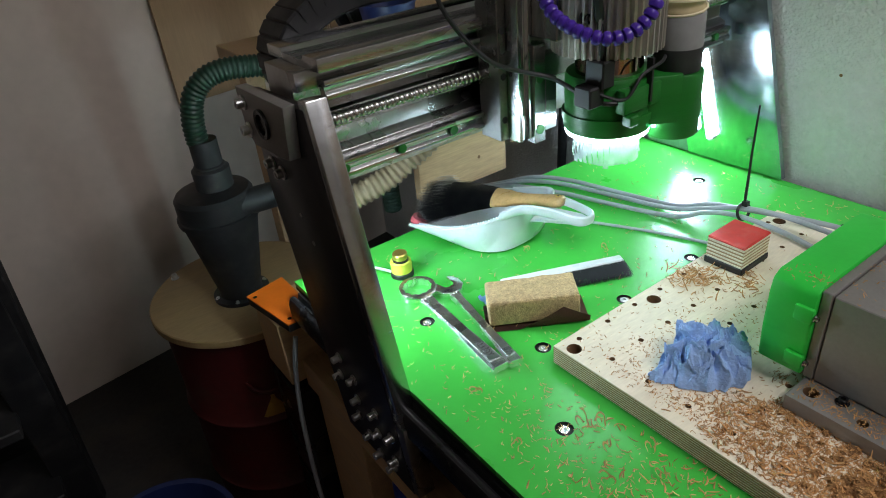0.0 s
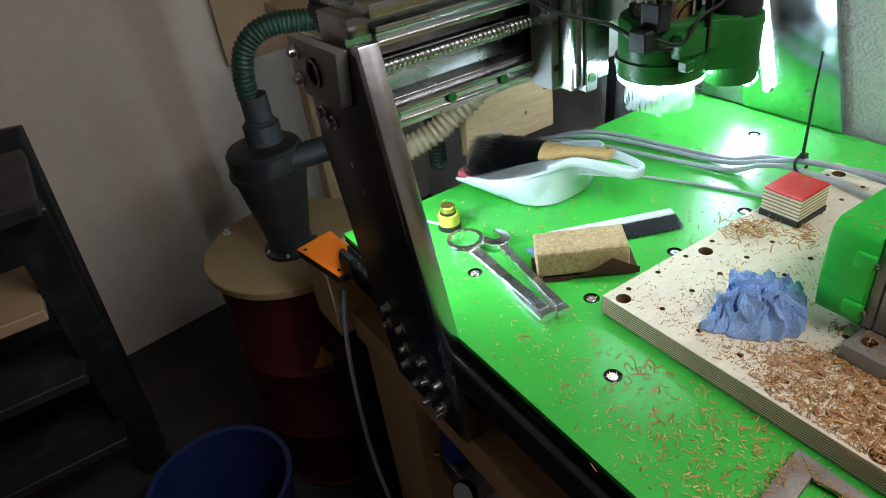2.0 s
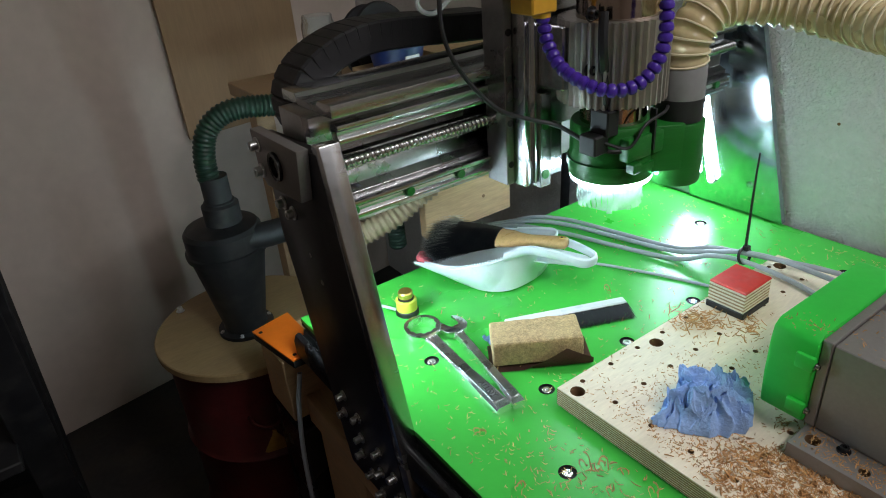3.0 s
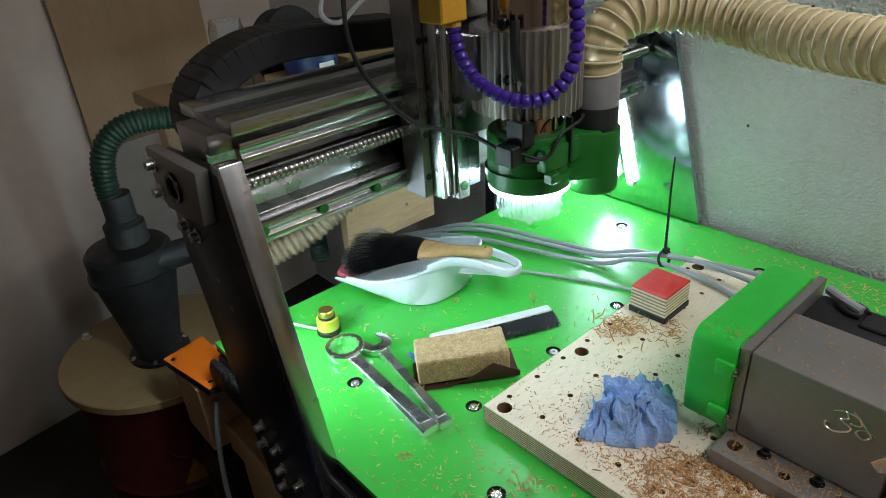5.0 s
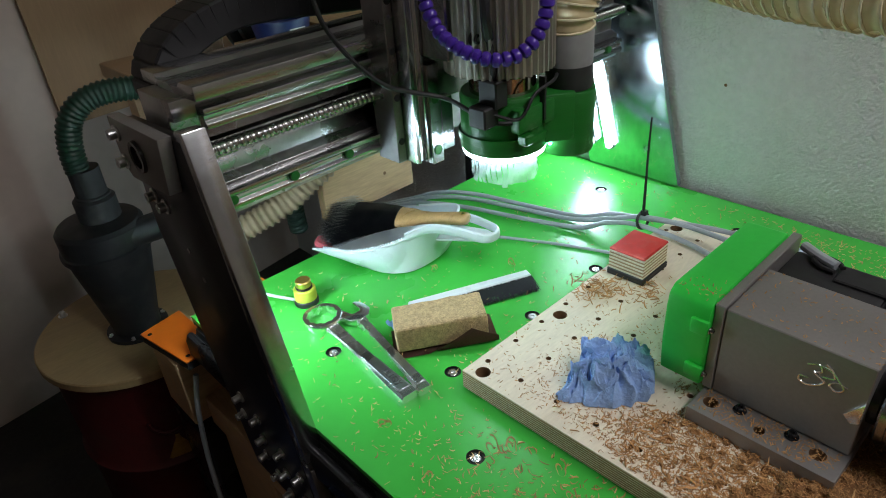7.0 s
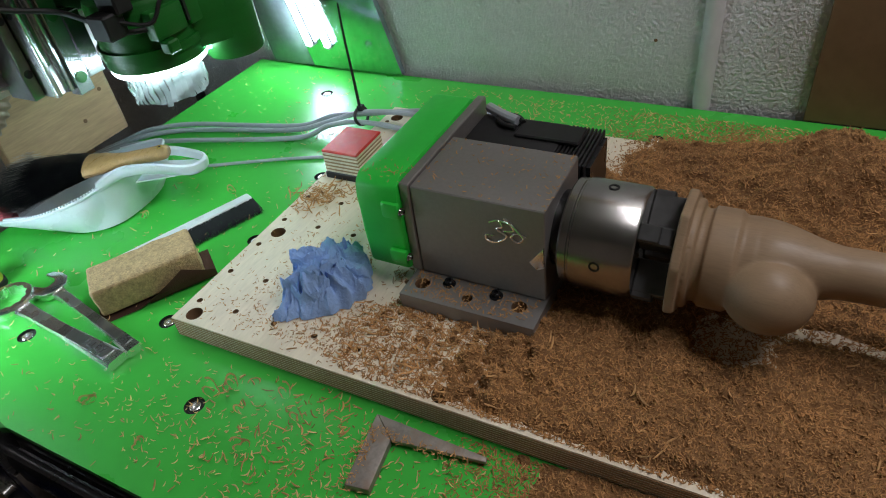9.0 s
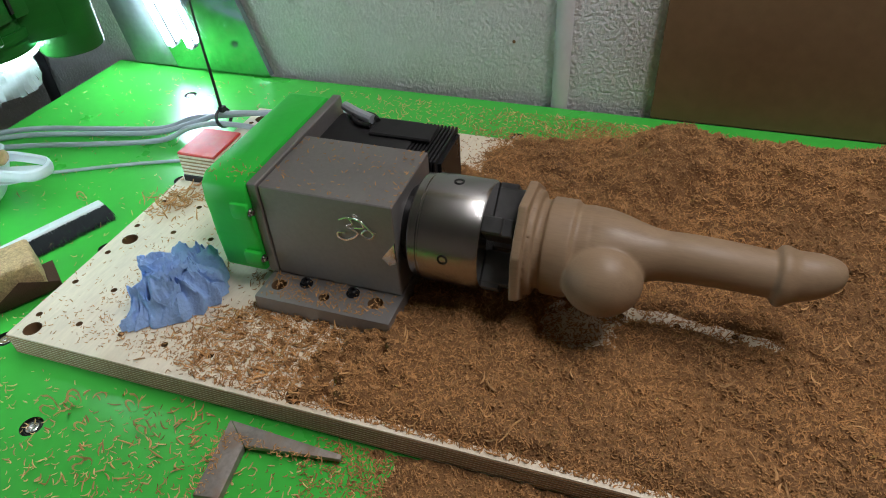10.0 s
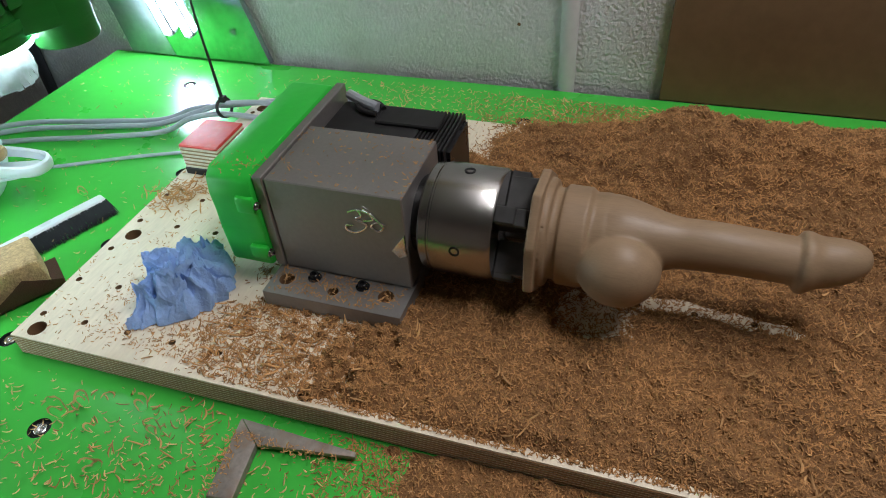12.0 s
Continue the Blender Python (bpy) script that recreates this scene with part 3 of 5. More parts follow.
part("dust_port", lathe([(0.0, 0.228), (0.034, 0.228), (0.0355, 0.231), (0.0355, 0.312), (0.0345, 0.314), (0.0, 0.314)], (PXC, PYC, 0), seg=36), "green_print", shoe, "round green dust port")
part("ring_lamp", lathe([(0.045, 0.2415), (0.0555, 0.2405), (0.0565, 0.2440), (0.0555, 0.2465), (0.045, 0.2465), (0.045, 0.2415)], (SX, SY, 0), seg=56), "ring_led", shoe, "glowing white ring lamp")
part("indicator", lathe([(0.0, -0.003), (0.0025, -0.002), (0.003, 0), (0.0025, 0.002), (0, 0.003)], (SX + 0.030, SY - 0.055, 0.249), seg=10), "green_led", shoe, "small green light")
# skirt of clear strips
strips = 38
for k in range(strips):
    bm = bmesh.new()
    a0, a1 = 2 * math.pi * k / strips, 2 * math.pi * (k + 0.97) / strips
    low = 0.200 + 0.005 * rnd.random()
    col = []
    for j in range(6):
        z = 0.243 + (low - 0.243) * j / 5
        r = 0.0440 + 0.0014 * math.sin(j * 1.9 + k) + 0.001 * rnd.random()
        w = 0.02 * math.sin(j * 1.3 + k * 0.7)
        col.append((bm.verts.new((SX + r * math.cos(a0 + w), SY + r * math.sin(a0 + w), z)), bm.verts.new((SX + (r + 0.0008) * math.cos(a1 + w), SY + (r + 0.0008) * math.sin(a1 + w), z))))
    for p, q in zip(col, col[1:]):
        bm.faces.new((p[0], p[1], q[1], q[0]))
    bmesh.ops.solidify(bm, geom=bm.faces[:], thickness=0.0006)
    part("skirt_strip", bm, "skirt", shoe, "wavy clear plastic strip", sharp=60)
# sensors and cables on the head
part("sensor", box((SX - 0.062, SY - 0.045, 0.318), (SX - 0.040, SY - 0.015, 0.352), 0.002), "black", head, "small black sensor box")
part("sensor", box((SX - 0.078, SY - 0.040, 0.296), (SX - 0.052, SY - 0.012, 0.322), 0.002), "black", head, "small black sensor box")
part("sensor_cable", sweep(smooth_line([(SX - 0.055, SY - 0.03, 0.40), (SX - 0.057, SY - 0.036, 0.37), (SX - 0.052, SY - 0.03, 0.345)]), 0.004, 8), "black", head)
part("sensor_cable", sweep(smooth_line([(SX - 0.06, SY - 0.03, 0.47), (SX - 0.065, SY - 0.035, 0.43), (SX - 0.055, SY - 0.03, 0.40)]), 0.006, 8), "black", head)
part("lamp_cable", sweep(smooth_line([(SX - 0.062, SY - 0.035, 0.312), (SX - 0.04, SY - 0.062, 0.305), (SX - 0.015, SY - 0.066, 0.330), (SX + 0.02, SY - 0.066, 0.338), (SX + 0.05, SY - 0.05, 0.338)]), 0.0022, 8), "black", head)
part("loose_cable", sweep(smooth_line([(-0.300, 0.330, 0.520), (-0.304, 0.327, 0.470), (-0.296, 0.322, 0.430), (-0.272, 0.312, 0.388), (-0.240, 0.300, 0.353), (-0.205, 0.288, 0.336), (-0.170, 0.262, 0.322), (SX - 0.058, SY - 0.03, 0.300), (SX - 0.030, SY - 0.055, 0.296)]), 0.0030, 8), "black", head, "loose black cable")
# segmented coolant hose
pts = resample(smooth_line([(-0.204, 0.258, 0.470), (-0.203, 0.252, 0.440), (-0.206, 0.225, 0.412), (-0.205, 0.185, 0.398), (-0.193, 0.160, 0.392), (-0.170, 0.145, 0.394), (-0.148, 0.137, 0.410), (-0.136, 0.134, 0.435), (-0.133, 0.135, 0.462), (-0.132, 0.140, 0.500), (-0.130, 0.150, 0.540)], 12), 0.0115)
coolant = part("coolant_hose", sweep(pts, 0.0045, 8), "purple", head, "violet segmented coolant hose")
for a, b in zip(pts, pts[1:]):
    c = (a + b) / 2
    d = (b - a).normalized()
    part("link", lathe([(0.0042, -0.0055), (0.0078, -0.0036), (0.0088, 0.0), (0.0076, 0.0036), (0.0046, 0.0056)], c, d, 12), "purple", coolant)
part("coolant_nozzle", lathe([(0.011, -0.012), (0.012, 0.0), (0.010, 0.012), (0.006, 0.016)], (-0.204, 0.260, 0.478), seg=16), "yellow", coolant, "yellow nozzle collar")
part("coolant_nozzle", lathe([(0.008, -0.008), (0.009, 0.0), (0.007, 0.014), (0.005, 0.022)], (-0.130, 0.151, 0.545), (0.1, 0, 1), seg=16), "yellow", coolant, "yellow nozzle collar")
part("valve_block", box((-0.232, 0.245, 0.472), (-0.192, 0.285, 0.530), 0.002), "yellow", head, "amber valve block")
part("air_fitting", cyl((-0.212, 0.262, 0.528), (-0.190, 0.240, 0.556), 0.007, seg=12), "blue_fit", head, "blue push-in fitting")
part("air_line", sweep(smooth_line([(-0.205, 0.25, 0.55), (-0.235, 0.29, 0.535), (-0.275, 0.33, 0.500), (-0.300, 0.345, 0.478), (-0.320, 0.35, 0.492), (-0.300, 0.345, 0.530), (-0.25, 0.33, 0.56)]), 0.003, 8), "skirt", head, "clear air line")
# dust hose
dust = thing("dust_hose", (PXC, PYC, 0.31), "clear yellowish spiral suction hose with black coupling", "hose")
part("coupling", lathe([(0.0, 0.3145), (0.030, 0.3145), (0.031, 0.318), (0.0312, 0.345), (0.0, 0.345)], (PXC, PYC, 0), seg=32), "rubber", dust, "black rubber coupling")
part("sleeve", lathe([(0.0, 0.345), (0.0305, 0.345), (0.0305, 0.385), (0.029, 0.388), (0.0, 0.388)], (PXC, PYC, 0), seg=32), "grey_plastic", dust, "grey taped sleeve")
hl = resample(smooth_line([(PXC, PYC, 0.384), (PXC, PYC - 0.002, 0.410), (PXC + 0.010, PYC - 0.008, 0.438), (PXC + 0.040, PYC - 0.024, 0.459), (0.066, 0.118, 0.455), (0.078, 0.050, 0.445), (0.052, -0.020, 0.441), (0.018, -0.105, 0.443), (0.0, -0.20, 0.450), (0.02, -0.40, 0.50), (0.08, -0.75, 0.66), (0.10, -1.1, 0.92)], 14), 0.0022)
part("hose_wall", ring_hose(hl, 0.0300, 0.0155, 0.0035, 20), "hose", dust, "clear yellowish corrugated wall", sharp=60)
spiral = []
up = Vector((0, 1, 0.2))
run = 0.0
for i, p in enumerate(hl):
    d = (hl[min(i + 1, len(hl) - 1)] - hl[max(i - 1, 0)]).normalized()
    up = (up - d * up.dot(d)).normalized()
    v = d.cross(up)
    for j in range(2):
        a = 2 * math.pi * (run + 0.0011 * j) / 0.0155
        q = p + d * (0.0011 * j)
        spiral.append(q + 0.0302 * (math.cos(a) * up + math.sin(a) * v))
    run += 0.0022
part("hose_spiral", sweep(spiral, 0.0016, 5), "hose_rib", dust, "stiff pale spiral rib", sharp=70)
head.location += Vector((GX, GY + 0.008, 0.014))
dust.location += Vector((GX, GY + 0.008, 0.014))

# ---- drag chain ----
chain_line = resample(smooth_line([(0.14, 0.405, 0.318), (0.0, 0.405, 0.312), (-0.09, 0.405, 0.314), (-0.135, 0.405, 0.333), (-0.152, 0.405, 0.370), (-0.140, 0.405, 0.405), (-0.105, 0.405, 0.430), (-0.05, 0.405, 0.446), (0.02, 0.405, 0.446), (0.10, 0.405, 0.438), (0.20, 0.405, 0.430)], 12), 0.0175)
chain = thing("drag_chain", (-0.1, 0.405, 0.30), "black plastic drag chain bent over the gantry's end", "cable chain")
part("band", sweep(chain_line, 0.0195, 12), "black", chain)
for a, b in zip(chain_line, chain_line[1:]):
    d = (b - a).normalized()
    m = Matrix.Translation((a + b) / 2) @ Matrix((d, Vector((0, 1, 0)), d.cross(Vector((0, 1, 0))))).transposed().to_4x4()
    part("link", box((-0.0115, -0.036, -0.0215), (0.0115, 0.036, 0.0215), 0.003, m=m), "black", chain)

# ---- the board and the rotary axis on it ----
BX_R, BY_B, BY_F = 0.512, 0.0225, -1.02


def board_left(y):
    """The board lies a little askew on the table."""
    return -0.0148 - 0.0110 * (y - BY_B)


big = [(0, 0), (0.16, 0), (0.32, 0.0), (0.479, 0.0), (0.0022, -0.3225), (0.479, -0.325), (0.0095, -0.694), (0.479, -0.695)]
small = []
for i in range(9):
    for j in range(19):
        x, y = 0.0200 + 0.0555 * i + 0.0006 * j, 0.0100 - 0.0557 * j
        if x < BX_R - 0.02 and all((x - a) ** 2 + (y - b) ** 2 > 0.0003 for a, b in big):
            small.append((x, y))
board = thing("plywood_board", (0.24, -0.5, 0), "thick pale birch plywood board with rows of drilled holes", "board")
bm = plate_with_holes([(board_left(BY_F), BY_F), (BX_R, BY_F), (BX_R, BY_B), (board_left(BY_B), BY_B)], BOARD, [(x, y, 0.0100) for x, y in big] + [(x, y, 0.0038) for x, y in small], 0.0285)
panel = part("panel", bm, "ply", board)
# hole walls and floors take the darkened colour, shade included
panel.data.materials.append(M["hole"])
for k in range(8):
    z = 0.0028 + k * 0.0034
    e0, e1 = board_left(BY_F), board_left(BY_B)
    part("veneer", prism([(e0 - 0.0006, BY_F), (e0 + 0.001, BY_F), (e1 + 0.001, BY_B), (e1 - 0.0006, BY_B)], z, z + 0.0015), "ply_dark", board, "dark veneer layer in the cut edge")
    part("veneer", box((e1 + 0.0012, BY_B - 0.001, z), (BX_R, BY_B + 0.0006, z + 0.0015)), "ply_dark", board)

rot = thing("rotary_axis", (0.19, -0.3, BOARD), "grey metal rotary axis box with green cover and steel chuck", "rotary axis")
part("housing", box((0.138, -0.380, 0.051), (0.242, -0.234, 0.166), 0.0012), "alu_grey", rot, "grey anodised aluminium housing")
part("lower_body", box((0.145, -0.378, BOARD + 0.001), (0.235, -0.234, 0.051)), "alu_grey", rot)
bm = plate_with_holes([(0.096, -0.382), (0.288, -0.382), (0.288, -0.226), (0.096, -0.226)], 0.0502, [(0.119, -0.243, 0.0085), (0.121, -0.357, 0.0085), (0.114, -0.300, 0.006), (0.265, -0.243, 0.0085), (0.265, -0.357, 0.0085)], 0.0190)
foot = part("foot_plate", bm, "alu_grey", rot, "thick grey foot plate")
# bolt holes in the grey metal get the same painted shade
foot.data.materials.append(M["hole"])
for y in (-0.272, -0.328):
    socket_bolt("foot_bolt", (0.128, y, 0.0502), (0, 0, 1), 0.0048, 0.006, rot, "black_metal")
part("end_plate", box((0.136, -0.2335, 0.052), (0.336, -0.2225, 0.169), 0.001), "alu_grey", rot, "grey end plate")
bm = prism([(0.131, 0.054), (0.330, 0.058), (0.330, 0.166), (0.322, 0.1725), (0.142, 0.1725), (0.131, 0.164), (0.128, 0.145), (0.131, 0.10)], -0.222, -0.170, "y", 0.004)
cov = part("belt_cover", bm, "green_cover", rot, "bright green plastic belt cover")
for z0, z1 in ((0.128, 0.148), (0.066, 0.084)):
    part("lug", box((0.1245, -0.2235, z0), (0.1315, -0.202, z1), 0.0028, seg=2), "green_cover", cov)
    socket_bolt("cover_screw", (0.1285, -0.2245, z0 + 0.010), (0, -1, 0), 0.003, 0.004, cov, "steel")
# stepper motor beside the housing
mot = part("motor", box((0.252, -0.345, 0.072), (0.330, -0.234, 0.150), 0.004, seg=2), "black", rot, "black motor with cooling ribs")
for k in range(9):
    part("rib", box((0.2505, -0.3475 - 0.0045 * k, 0.074), (0.3315, -0.3450 - 0.0045 * k, 0.148), 0.0006), "black", mot)
part("motor_core", box((0.258, -0.388, 0.080), (0.324, -0.345, 0.142)), "black_metal", mot)
part("motor_cap", box((0.284, -0.366, 0.1495), (0.320, -0.290, 0.1540), 0.0015), "black", mot)
part("motor_cable", sweep(smooth_line([(0.300, -0.286, 0.1535), (0.302, -0.270, 0.1540), (0.314, -0.258, 0.1545), (0.322, -0.270, 0.1555), (0.318, -0.284, 0.1560), (0.310, -0.292, 0.1555)]), 0.0032, 8), "black", mot)
part("cable_sleeve", sweep(smooth_line([(0.310, -0.285, 0.156), (0.318, -0.262, 0.1575), (0.330, -0.240, 0.158)]), 0.006, 10), "cable", mot)
# engraved ornament
bm = bmesh.new()
for pts in ([(-0.322, 0.146), (-0.332, 0.150), (-0.336, 0.143), (-0.330, 0.139), (-0.340, 0.133), (-0.336, 0.126), (-0.326, 0.121), (-0.318, 0.123), (-0.318, 0.129), (-0.326, 0.130)],
            [(-0.334, 0.150), (-0.345, 0.148), (-0.352, 0.141), (-0.358, 0.133), (-0.352, 0.127), (-0.345, 0.132), (-0.352, 0.138), (-0.361, 0.136)],
            [(-0.338, 0.138), (-0.348, 0.141), (-0.344, 0.150), (-0.338, 0.154)]):
    sweep(smooth_line([(0.1374, y, z - 0.004) for y, z in pts], 5), 0.0012, 6, bm)
part("ornament", bm, "chrome", rot, "bright engraved ornament")
part("seal_drop", prism([(-0.3795, 0.124), (-0.3795, 0.098), (-0.372, 0.094), (-0.364, 0.102)], 0.1350, 0.1385, "x", 0.0006), "chrome", rot, "bright milled notch")
AX, AZ = 0.190, 0.111
ax = (0, -1, 0)
part("spindle_flange", lathe([(0, 0.380), (0.040, 0.380), (0.040, 0.388), (0.030, 0.388), (0.030, 0.394), (0, 0.394)], (AX, 0, AZ), ax, 40), "black_metal", rot, "dark shaft flange")
chuck = part("chuck", lathe([(0, 0.391), (0.053, 0.391), (0.0548, 0.393), (0.0548, 0.400), (0.0538, 0.401), (0.0538, 0.4025), (0.0565, 0.404), (0.0565, 0.461), (0.0545, 0.464), (0.022, 0.464), (0.022, 0.450), (0, 0.450)], (AX, 0, AZ), ax, 64), "steel", rot, "turned steel chuck")
for k in range(4):
    a = math.radians(50 + 90 * k)
    m = Matrix.Translation((AX, 0, AZ)) @ Matrix.Rotation(a, 4, "Y")
    part("jaw", box((0.016, -0.496, -0.009), (0.050, -0.4635, 0.009), 0.0015, m=m), "jaw_steel", chuck, "dark steel chuck jaw")
    part("jaw_step", box((0.034, -0.484, -0.0085), (0.055, -0.4638, 0.0085), 0.0015, m=m), "jaw_steel", chuck)
    part("key_hole", lathe([(0.0055, 0.0555), (0.0055, 0.0569), (0.0035, 0.0569), (0.0035, 0.0558), (0, 0.0558)], (AX, -0.430, AZ), (math.cos(a + 0.6), 0, math.sin(a + 0.6)), 14), "black_metal", chuck)

# turned and carved workpiece, still in the chuck
bm = bmesh.new()
sq = []
for k in range(8):
    a = math.radians(22.5 + 45 * k)
    r = 0.062 if k % 2 else 0.067
    sq.append((AX + r * math.cos(a), AZ + r * math.sin(a)))
prism(sq, -0.506, -0.4965, "y", 0.0015, bm)
lathe([(0.0, 0.506), (0.052, 0.506), (0.054, 0.509), (0.052, 0.513), (0.045, 0.514), (0.045, 0.522), (0.0490, 0.5225), (0.0490, 0.546), (0.046, 0.549), (0.045, 0.551), (0.046, 0.562), (0.043, 0.575), (0.038, 0.59), (0.0, 0.60)], (AX, 0, AZ), ax, 56, bm)
# carved part: sections of a bent limb, with a swelling near the base


def ramp_(t):
    t = min(1.0, max(0.0, t))
    return t * t * (3 - 2 * t)


secs = []
for s in range(61):
    t = s / 60
    y = -0.560 - 0.224 * t
    r = 0.044 - 0.0215 * ramp_(t / 0.34) + 0.001 * math.sin(t * 6)
    if t > 0.74:
        u = (t - 0.74) / 0.26
        r = 0.0232 + 0.0050 * math.exp(-((u - 0.10) / 0.13) ** 2)
        r *= math.sqrt(max(0.0, 1 - max(0.0, (u - 0.10) / 0.90) ** 2.6))
    cx = AX + 0.000 - 0.006 * math.sin(math.pi * t)
    cz = AZ + 0.001 + 0.012 * math.sin(math.pi * min(1, t * 1.3)) + 0.020 * t * t
    secs.append((Vector((cx, y, cz)), max(r, 0.0004)))
rings = []
for c, r in secs:
    rings.append([bm.verts.new(c + Vector((r * math.cos(2 * math.pi * k / 40), 0, r * math.sin(2 * math.pi * k / 40)))) for k in range(40)])
for a, b in zip(rings, rings[1:]):
    for k in range(40):
        bm.faces.new((a[k], a[(k + 1) % 40], b[(k + 1) % 40], b[k]))
bm.faces.new(rings[0])
bm.faces.new(rings[-1])
for c, r in (((AX - 0.036, -0.580, AZ - 0.001), 0.035),):
    bmesh.ops.create_icosphere(bm, subdivisions=4, radius=r, matrix=Matrix.Translation(c) @ Matrix.Diagonal((1, 1.08, 1, 1)))
work = solo("wooden_workpiece", bm, "oak", "smooth pale oak carving clamped in the steel chuck", "wood carving", sharp=50)
rem = work.modifiers.new("join", "REMESH")
rem.mode, rem.voxel_size, rem.use_smooth_shade = "VOXEL", 0.0016, True
smo = work.modifiers.new("soften", "SMOOTH")
smo.iterations, smo.factor = 3, 0.5

# ---- loose things on the table ----
# crumpled wipe
def ridge(a, b, s, z):
    return 1 - 2 * abs(noise.noise(Vector((a * s, b * s, z))))


bm = bmesh.new()
grid = []
NW = 190
for i in range(NW + 1):
    row = []
    for j in range(NW + 1):
        a, b = 2 * i / NW - 1, 2 * j / NW - 1
        rad = max(abs(a), abs(b))
        ang = math.atan2(b, a)
        rim_ = 1 + 0.16 * noise.noise(Vector((1.6 * math.cos(ang), 1.6 * math.sin(ang), 3))) + 0.14 * ridge(math.cos(ang), math.sin(ang), 3.3, 8)
        # along the wipe, and across it; one end runs out into a flat tail
        u_, w_ = rad * math.cos(ang) * 0.050 * rim_, rad * math.sin(ang) * 0.038 * rim_
        end = ramp_((-u_ - 0.008) / 0.045)
        u_ -= 0.018 * end
        w_ *= 1 - 0.55 * end
        warp = 0.012 * noise.noise(Vector((u_ * 30, w_ * 30, 5)))
        fold = 0.62 * ridge(u_ + 2 * warp, w_ * 1.7 + warp, 34, 1) + 0.52 * ridge(u_ * 0.7 + warp, w_ * 2 - warp, 74, 4) + 0.26 * ridge(u_, w_ * 2.4, 150, 7)
        dome = max(0.0, 1 - rad ** 3.2) ** 0.5
        z = dome * (0.014 - 0.007 * end + (0.029 - 0.017 * end) * fold)
        # folds lean over sideways, so that some hang over
        lean = dome * 0.026
        px = u_ + lean * noise.noise(Vector((u_ * 55, w_ * 55, 11)))
        py = w_ + lean * noise.noise(Vector((u_ * 55, w_ * 55, 15))) + 0.006 * fold * dome
        c_, s_ = math.cos(radians(156)), math.sin(radians(156))
        row.append(bm.verts.new((0.090 - (px * c_ - py * s_), -0.132 - (px * s_ + py * c_), BOARD + 0.0012 + max(0.0, z))))
    grid.append(row)
for r0, r1 in zip(grid, grid[1:]):
    for k in range(NW):
        bm.faces.new((r0[k], r0[k + 1], r1[k + 1], r1[k]))
solo("crumpled_wipe", bm, "rag", "crumpled light blue paper wipe lying on the plywood board", "paper wipe", sharp=28)

# red stamp block
red = thing("sanding_block", (0.33, -0.022, BOARD), "small plywood block with red top and black base", "block")
m = Matrix.Translation((0.3285, -0.018, BOARD)) @ Matrix.Rotation(radians(1), 4, "Z")
part("base", box((-0.036, -0.031, 0.0), (0.036, 0.031, 0.011), 0.0015, m=m), "black", red, "black rubber base")
for k in range(11):
    q = 0.0004 * (k % 2)
    part("layer", box((-0.0345 + q, -0.0295 + q, 0.0111 + 0.00283 * k), (0.0345 - q, 0.0295 - q, 0.0138 + 0.00283 * k), 0.0003, m=m), "ply_dark" if k % 2 else "ply", red)
part("top", box((-0.0350, -0.030, 0.0422), (0.0350, 0.030, 0.0465), 0.0018, m=m), "red", red, "worn red painted top")

# tool length sensor
sens = thing("tool_sensor", (-0.046, 0.345, 0), "small brass tool length sensor with lime band", "sensor")
c = (-0.043, 0.349, 0)
part("base", lathe([(0, 0), (0.0195, 0), (0.0195, 0.007), (0.018, 0.009), (0, 0.009)], c, seg=32), "black", sens, "black base ring")
part("body", lathe([(0, 0.009), (0.0178, 0.009), (0.0178, 0.027), (0.0165, 0.0285), (0, 0.0285)], c, seg=32), "lime", sens, "lime yellow body")
part("collar", lathe([(0, 0.0285), (0.0135, 0.0285), (0.0135, 0.0315), (0.0105, 0.0320), (0, 0.032)], c, seg=32), "black", sens)
part("button", lathe([(0, 0.032), (0.0120, 0.032), (0.0126, 0.034), (0.0126, 0.041), (0.0112, 0.0428), (0, 0.0428)], c, seg=32), "brass", sens, "brass button")
part("lead", sweep(smooth_line([(-0.060, 0.356, 0.010), (-0.085, 0.382, 0.020), (-0.100, 0.412, 0.024), (-0.118, 0.432, 0.016), (-0.128, 0.425, 0.006), (-0.118, 0.41, 0.004), (-0.10, 0.43, 0.004), (-0.07, 0.47, 0.002), (-0.04, 0.52, -0.03)]), 0.0026, 8), "cable", sens, "pale grey lead")


